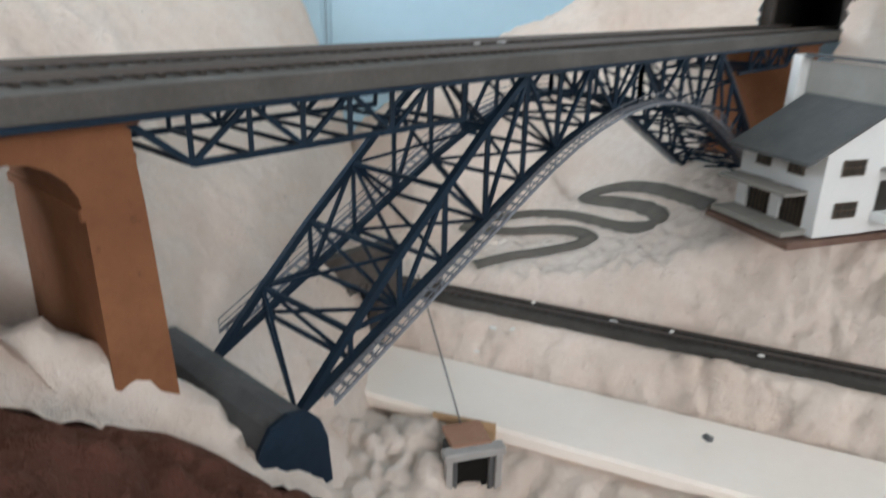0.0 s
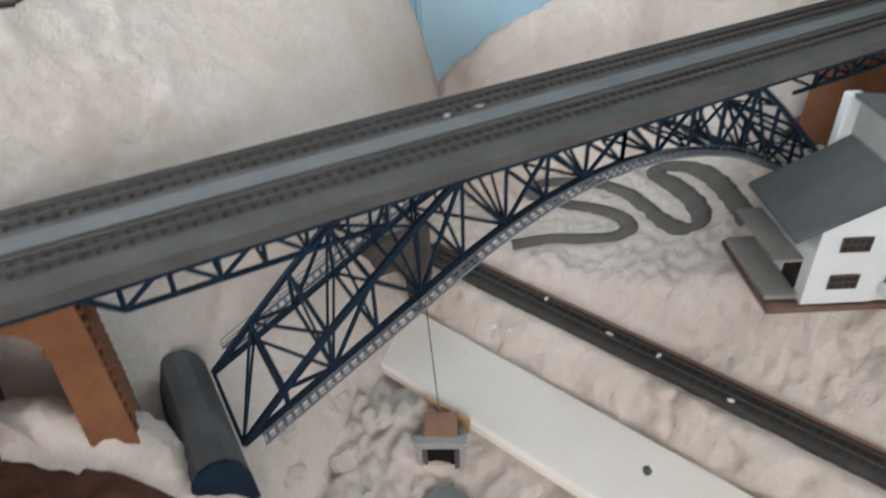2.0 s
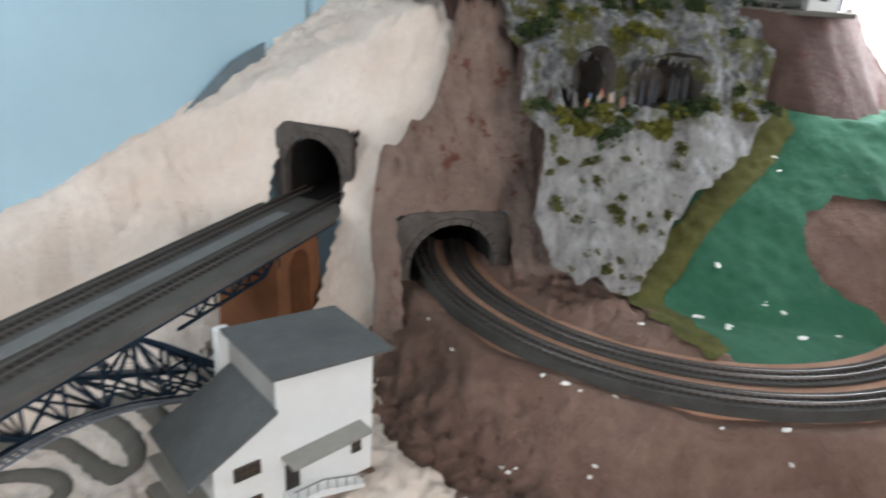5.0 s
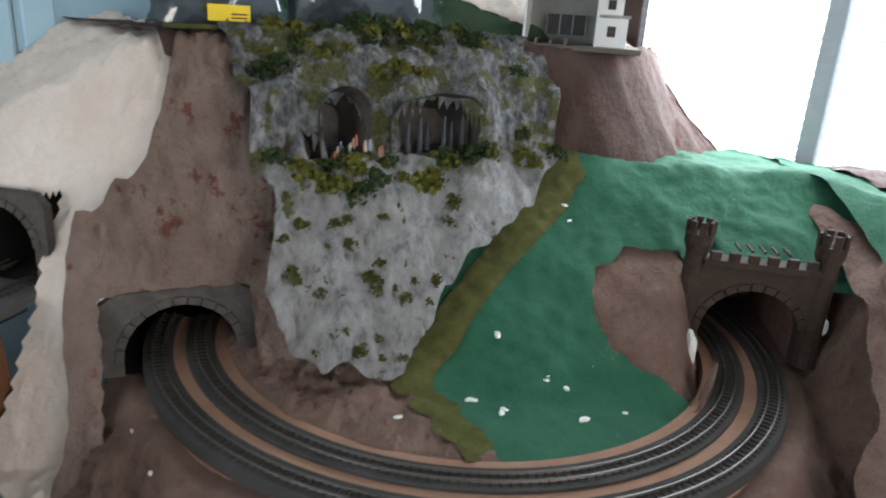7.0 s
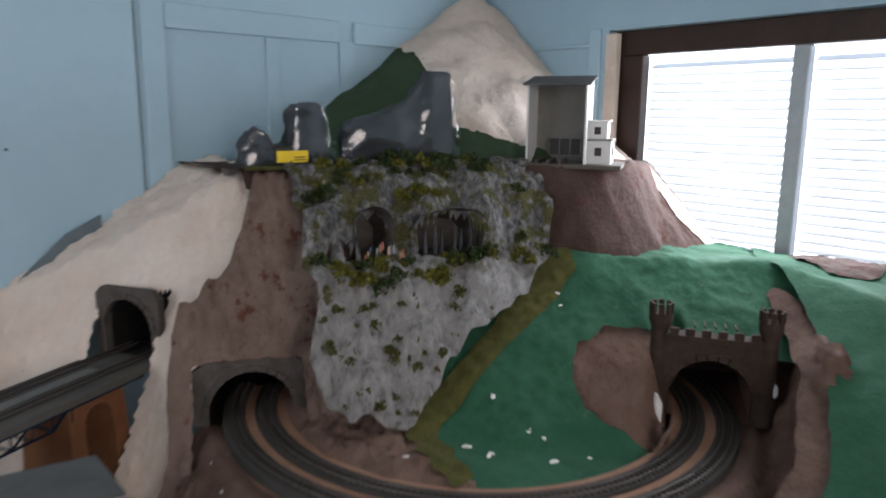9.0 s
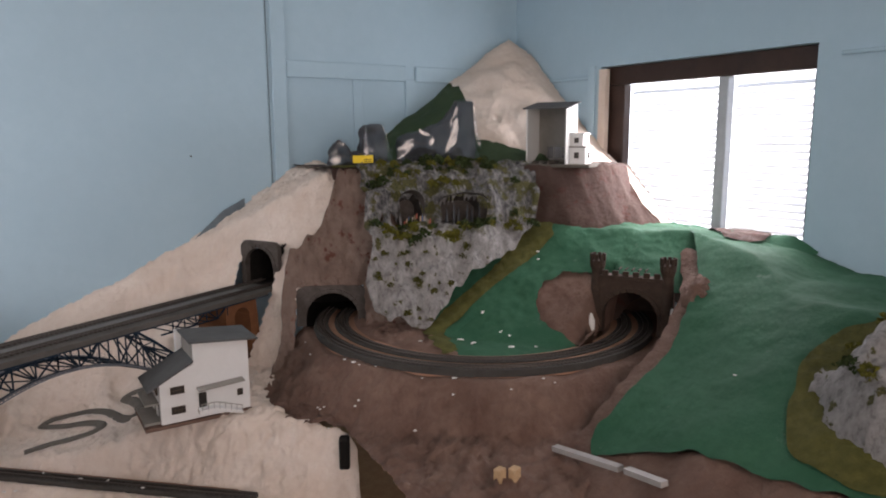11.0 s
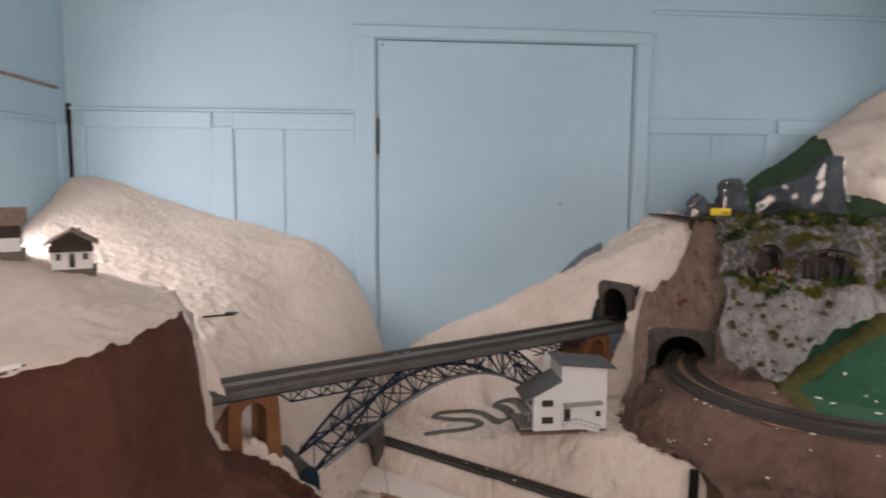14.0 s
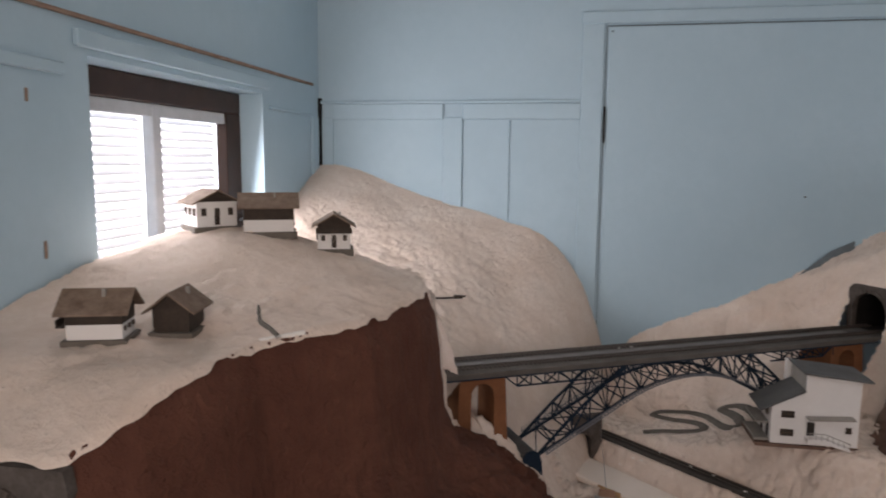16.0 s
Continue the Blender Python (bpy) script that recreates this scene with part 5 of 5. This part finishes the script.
for n, (a, b) in enumerate(((0.27, 0.036), (0.315, 0.038))):
    p = MB @ Vector((a, b, DECK + 0.002))
    lump("plaster_chip", p, (0.006, 0.004, 0.002), OLDPLASTIC, "small pale grey chip lying on the bridge deck", "chip", 0.7, "plaster chips", n + 60)
lump("plaster_chip", (0.28, 1.11, 1.188), (0.008, 0.006, 0.004), CONCRETE, "small grey stone on the white board", "stone", 0.7, "", 71)
lump("plaster_splash", (1.655, 0.862, 1.55), (0.014, 0.010, 0.04), CHIPWHITE, "white plaster splash at the castle portal's foot", "plaster", 1.0, "", 80)
lump("plaster_splash", (1.822, 0.700, 1.60), (0.006, 0.006, 0.016), CHIPWHITE, "white plaster splash beside the castle portal", "plaster", 1.0, "", 81)
for n in range(26):
    x, y = -0.20 + 0.22 * rnd.random(), 1.06 + 0.24 * rnd.random()
    s = 0.010 + 0.016 * rnd.random()
    lump("plaster_boulder", (x, y, max(valley(x, y), left_mountain(x, y)) - 0.002), (s, s * 0.8, s * 0.7), PLASTER, "rough white plaster boulder in the valley", "boulder", 0.8, "boulders", n + 100)
stick = part("twig", beam_bm((-0.555, 1.345, 1.737), (-0.470, 1.40, 1.732), 0.004, 0.006), WOODDARK)
tagged(stick, "short dark stick lying on the white slope", "stick")
tagged(part("broken_lid", span(-0.02, 0.02, -0.01, 0.01, 0, 0.004, T(-0.478, 1.395, 1.736), 0.001), WOODDARK), "dark scrap of wood on the white slope", "scrap")

# hole in the white front: a black box carries its shade
tagged(part("hole", span(-0.013, 0.013, -0.006, 0.03, -0.045, 0.036, T(0.838, 0.893, 1.338) @ Matrix.Rotation(radians(-28), 4, "Z"), 0.004), SHADEBLACK), "black box carrying the shade of a slot cut into the white plaster", "hole", "", "structure")

# loose pieces on the brown front
for (x0, y0), (x1, y1) in (((1.224, 0.535), (1.232, 0.335)), ((1.233, 0.318), (1.228, 0.215))):
    ob = part("plastic_channel", beam_bm((x0, y0, on_layout(x0, y0) + 0.012), (x1, y1, on_layout(x1, y1) + 0.012), 0.020, 0.012), OLDPLASTIC)
    tagged(ob, "pale grey plastic channel lying on brown ground", "channel", "plastic channels")
for x, y, w in ((1.045, 0.515, 0.024), (1.075, 0.500, 0.024)):
    tagged(part("wood_block", box_bm((0, 0, 0), (w, 0.02, 0.05), T(x, y, 1.375) @ Matrix.Rotation(radians(20), 4, "Z"), 0.002), PINEWOOD), "small raw wooden block on the brown ground", "block", "wood blocks")


# ---- caves, bushes and figures on the rock ----
def rock_at(w, d):
    return 1.15 + w * 0.955 + d * 0.295, 1.30 - w * 0.295 + d * 0.955


for w, cw, ch, nm in ((0.133, 0.078, 0.106, "cave"), (0.316, 0.176, 0.096, "cave"), (0.052, 0.086, 0.046, "cave")):
    x, y = rock_at(w, 0.092)
    m = facing(x, y, 1.832, -0.295, -0.955)
    t = thing(nm, "cave opening in the grey rock face, its walls coloured dark as shade", "cave", "", "caves")
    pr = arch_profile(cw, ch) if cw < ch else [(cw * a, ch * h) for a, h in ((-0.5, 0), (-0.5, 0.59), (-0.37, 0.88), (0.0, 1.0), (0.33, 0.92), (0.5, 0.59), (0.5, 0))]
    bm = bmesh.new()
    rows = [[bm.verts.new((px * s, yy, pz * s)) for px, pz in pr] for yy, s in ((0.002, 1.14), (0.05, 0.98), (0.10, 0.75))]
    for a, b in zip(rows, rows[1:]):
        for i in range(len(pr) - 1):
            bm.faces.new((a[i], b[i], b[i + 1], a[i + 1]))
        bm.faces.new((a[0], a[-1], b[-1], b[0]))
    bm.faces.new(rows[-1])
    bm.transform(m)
    # dark portal stone puts the recess's shade into the cave's colour
    part("cave_shade_wall", bm, STONEDARK, t)
    if cw > 0.1:
        for i in range(6):
            xx = -0.058 + i * 0.023 + 0.005 * (i % 2)
            bm = bmesh.new()
            bmesh.ops.create_cone(bm, cap_ends=True, segments=7, radius1=0.006, radius2=0.002, depth=0.05 + 0.02 * (i % 2), matrix=m @ T(xx, 0.02 + 0.006 * (i % 3), 0.03))
            part("dripstone", bm, SLATE, t)


def bush(x, y, z, r, mat, label, n):
    """A clump of small flock leaves with an uneven outline."""
    g = random.Random(n)
    bm = bmesh.new()
    for i in range(90):
        a, b, k = g.uniform(0, 6.283), g.uniform(-0.4, 1.5), r * g.uniform(0.35, 1.05)
        p = Vector((math.cos(a) * math.cos(b) * k, math.sin(a) * math.cos(b) * k, 0.75 * math.sin(b) * k))
        s = r * g.uniform(0.10, 0.22)
        mm = T(x, y, z) @ Matrix.Translation(p) @ Euler((g.uniform(0, 6), g.uniform(0, 6), g.uniform(0, 6))).to_matrix().to_4x4()
        q = [mm @ Vector(c) for c in ((-s, -s, 0), (s, -s * 0.6, 0), (s * 0.8, s, s * 0.5), (-s * 0.7, s * 0.8, -s * 0.3))]
        bm.faces.new([bm.verts.new(c) for c in q])
    return tagged(part("bush", bm, mat), label, "bush", "bushes on the rock")


g = random.Random(11)
SPOTS = [(0.06, 0.235, 1, 20), (0.10, 0.235, 1, 22), (0.15, 0.24, 0, 16), (0.22, 0.245, 0, 24), (0.26, 0.24, 0, 28), (0.30, 0.24, 1, 24), (0.34, 0.235, 0, 26), (0.37, 0.24, 0, 24), (0.42, 0.225, 0, 22), (0.46, 0.215, 0, 18),
         (0.02, 0.17, 0, 24), (0.05, 0.16, 0, 20), (0.22, 0.165, 1, 20), (0.26, 0.16, 1, 22), (0.30, 0.15, 1, 16), (0.01, 0.075, 0, 18), (0.04, 0.055, 1, 22), (0.08, 0.045, 1, 24), (0.13, 0.03, 0, 24), (0.16, 0.03, 0, 20),
         (0.24, 0.035, 1, 26), (0.27, 0.045, 1, 22), (0.31, 0.065, 0, 22), (0.36, 0.07, 0, 26), (0.40, 0.075, 0, 20), (0.20, 0.07, 0, 16), (0.45, 0.05, 1, 14), (0.50, 0.10, 0, 18), (0.52, 0.16, 0, 16), (0.55, 0.06, 0, 14)]
for n, (w, d, kind, r) in enumerate(SPOTS):
    x, y = rock_at(w, d)
    bush(x, y, rock_face(x, y) + 0.002, r * 0.00125, BUSHYELLOW if kind else BUSHGREEN, "yellow-green flock bush on the rock" if kind else "dark green flock bush on the rock", n)
for n in range(46):
    w, d = g.uniform(-0.03, 0.30), g.uniform(-0.11, 0.02)
    if rock_mask(*rock_at(w, d)) < 0.01:
        continue
    x, y = rock_at(w, d)
    bush(x, y, rock_face(x, y), g.uniform(0.010, 0.017), MOSS, "small olive moss tuft on the rock", 200 + n)

FIGCOL = [mottled("figure_paint", tuple(0.7 * v for v in c), c, None, 50, 200, 0.6, 0.0001) for c in ((0.45, 0.12, 0.08), (0.55, 0.38, 0.25), (0.12, 0.16, 0.30), (0.42, 0.38, 0.33), (0.30, 0.22, 0.14))]
for n in range(11):
    x, y = rock_at(0.105 + 0.0088 * n, 0.074 + 0.008 * (n % 3))
    bm = bmesh.new()
    for r0, r1, z0, z1 in ((0.0032, 0.0026, 0, 0.013), (0.0016, 0.0020, 0.013, 0.0165), (0.0020, 0.0010, 0.0165, 0.0185)):
        bmesh.ops.create_cone(bm, cap_ends=True, segments=8, radius1=r0, radius2=r1, depth=z1 - z0, matrix=T(x, y, rock_face(x, y) + 0.006 + (z0 + z1) / 2))
    tagged(part("peg_figure", bm, FIGCOL[n % 5]), "tiny plain painted peg before the cave", "figurine", "tiny pegs")


# ---- moulded rocks in clear bags on the plateau ----
def bagged(profile, x, y, turn, depth, label, n):
    t = thing("bagged_rock", label, "packaged rock", "", "bagged rocks")
    m = T(x, y, 2.026) @ Matrix.Rotation(radians(turn), 4, "Z")
    bm = prism_bm(profile, depth, m)
    bmesh.ops.subdivide_edges(bm, edges=bm.edges, cuts=5, use_grid_fill=True)
    for v in bm.verts:
        v.co += Vector((noise.noise(v.co * 40), noise.noise(v.co * 40 + Vector((9, 0, 0))), noise.noise(v.co * 40 + Vector((0, 9, 0))))) * 0.010
    part("rock", bm, SLATE, t, "grey moulded rock", True)
    x0, x1 = min(p[0] for p in profile) - 0.012, max(p[0] for p in profile) + 0.012
    zt = max(p[1] for p in profile) + 0.006
    bm = bmesh.new()
    grid = []
    for i in range(31):
        px = x0 + (x1 - x0) * i / 30
        top = min(zt, line(px, *[(a, b + 0.010) for a, b in sorted(profile) if b > 0.01]))
        grid.append([bm.verts.new(m @ Vector((px, -0.014 + 0.006 * noise.noise((px * 16, k * 0.16, n)) + 0.009 * max(0.0, noise.noise((px * 34 + k * 0.5, k * 0.25, n + 4)) - 0.22), top * k / 16))) for k in range(17)])
    for a, b in zip(grid, grid[1:]):
        for k in range(16):
            bm.faces.new((a[k], b[k], b[k + 1], a[k + 1]))
    part("bag", bm, FILM, t, "clear crinkled plastic bag", True)
    return t, m


b1, m1 = bagged([(0.0, 0.0), (0.0, 0.045), (0.022, 0.085), (0.05, 0.080), (0.065, 0.045), (0.110, 0.050), (0.112, 0.125), (0.135, 0.142), (0.190, 0.140), (0.200, 0.060), (0.205, 0.0)], 1.135, 1.600, -8, 0.05, "grey moulded rocks in a clear bag with a yellow label", 1)
part("label_card", span(0.068, 0.142, -0.020, -0.0185, 0.010, 0.036, m1), YELLOW, b1, "yellow paper label")
for i in range(2):
    part("print_bar", span(0.108, 0.136, -0.0206, -0.0201, 0.014 + 0.006 * i, 0.0165 + 0.006 * i, m1), WOODDARK, b1)
b2, m2 = bagged([(0.0, 0.0), (0.0, 0.09), (0.03, 0.105), (0.10, 0.120), (0.16, 0.145), (0.205, 0.190), (0.22, 0.226), (0.285, 0.222), (0.292, 0.10), (0.296, 0.0)], 1.385, 1.575, -14, 0.05, "large grey moulded rock in a clear crinkled bag", 2)
tagged(part("green_rim", ribbon([(1.125, 1.580), (1.15, 1.570), (1.22, 1.545), (1.40, 1.50), (1.55, 1.46)], 0.05, 0.012, lambda x, y: 2.018), MOSS, None, "", True), "olive flock rim along the plateau edge", "moss", "", "structure")


# rock outcrop on the green hill
def outcrop(x, y):
    d = math.hypot((x - 1.60) / 0.20, (y + 0.06) / 0.17)
    return green_hill(x, y) - 0.01 + 0.10 * ss(1.0, 0.5, d) + 0.04 * wob(x, y, 12)


landform("outcrop_rock", 1.35, 1.85, -0.28, 0.16, 0.008, outcrop, ROCK, "grey rock outcrop on the green hill", 0.012, 22, None, "rock", lambda x, y: 1.0 - math.hypot((x - 1.60) / 0.20, (y + 0.06) / 0.17) + 0.15 * wob(x, y, 15))
landform("outcrop_moss", 1.30, 1.90, -0.33, 0.22, 0.010, lambda x, y: green_hill(x, y) + 0.006, MOSS, "olive flock around the rock outcrop", 0.004, 40, None, "moss", lambda x, y: 1.22 - math.hypot((x - 1.60) / 0.20, (y + 0.06) / 0.17) + 0.15 * wob(x, y, 10))
for n, (dx, dy) in enumerate(((0.02, 0.12), (-0.06, 0.10), (0.09, 0.10), (0.13, 0.05), (-0.10, 0.04), (0.05, 0.05))):
    bush(1.60 + dx, -0.06 + dy, outcrop(1.60 + dx, -0.06 + dy), 0.026, BUSHGREEN if n % 2 else BUSHYELLOW, "flock bush on the rock outcrop", 300 + n)

# thicker growth along the top edge and the ledge of the rock
g = random.Random(31)
for n in range(46):
    top = n % 2 == 0
    w, d = g.uniform(0.03, 0.55), g.uniform(0.185, 0.225) if top else g.uniform(0.035, 0.085)
    x, y = 1.15 + 0.955 * w + 0.295 * d, 1.30 - 0.295 * w + 0.955 * d
    kind = g.random() < 0.45
    bush(x, y, rock_face(x, y) + 0.001, g.uniform(0.012, 0.024), BUSHYELLOW if kind else BUSHGREEN, "yellow-green flock bush on the rock" if kind else "dark green flock bush on the rock", 400 + n)

# brown stains and small marks on the walls
for y, z, s in ((0.385, 2.0, 0.03), (0.36, 2.31, 0.022)):
    part("mark", span(XL + 0.0005, XL + 0.0025, y - 0.004, y + 0.004, z - s * 0.6, z + s * 0.6, None, 0.0008), RAILWOOD, wall_left)
for x, z in ((0.018, 2.685), (0.75, 2.06)):
    part("nail", box_bm((x, YB - 0.008, z), (0.006, 0.004, 0.006)), WOODDARK, wall_back)
# scraps of blue backing board seen above the white slope
tagged(part("backing_board", prism_bm([(0.70, 1.72), (0.93, 1.84), (0.93, 1.90), (0.85, 1.86), (0.76, 1.78)], 0.004, T(0, 1.955, 0)), GAPBOARDDARK), "dark blue scrap of backing board above the slope", "board", "", "structure")

# bricks on the pier's end face
PM, PW, PD, PH = MB @ T(-0.212, 0.003, 1.345), 0.135, 0.122, 0.252
pier_left = [o for o in bpy.data.objects if o.name.startswith("brick_pier")][0]
BR = bpy.data.meshes.new("brick")
_bm = box_bm((0, 0, 0), (0.0040, 0.0144, 0.0051), None, 0.0006)
_bm.to_mesh(BR)
_bm.free()
BR.materials.append(BRICK)
g = random.Random(3)
for row in range(37):
    z = 0.004 + row * 0.0067
    half = PD / 2 * (1 + 0.14 * (1 - z / PH)) - 0.008
    n = int(2 * half / 0.0158)
    for k in range(n):
        y = -half + (k + 0.5 + 0.5 * (row % 2)) * 0.0158 - 0.002
        if y > half:
            continue
        link_mesh("brick", BR, None, pier_left).matrix_world = PM @ T(PW / 2 * (1 + 0.12 * (1 - z / PH)) + 0.0002 + 0.0006 * g.random(), y, z)
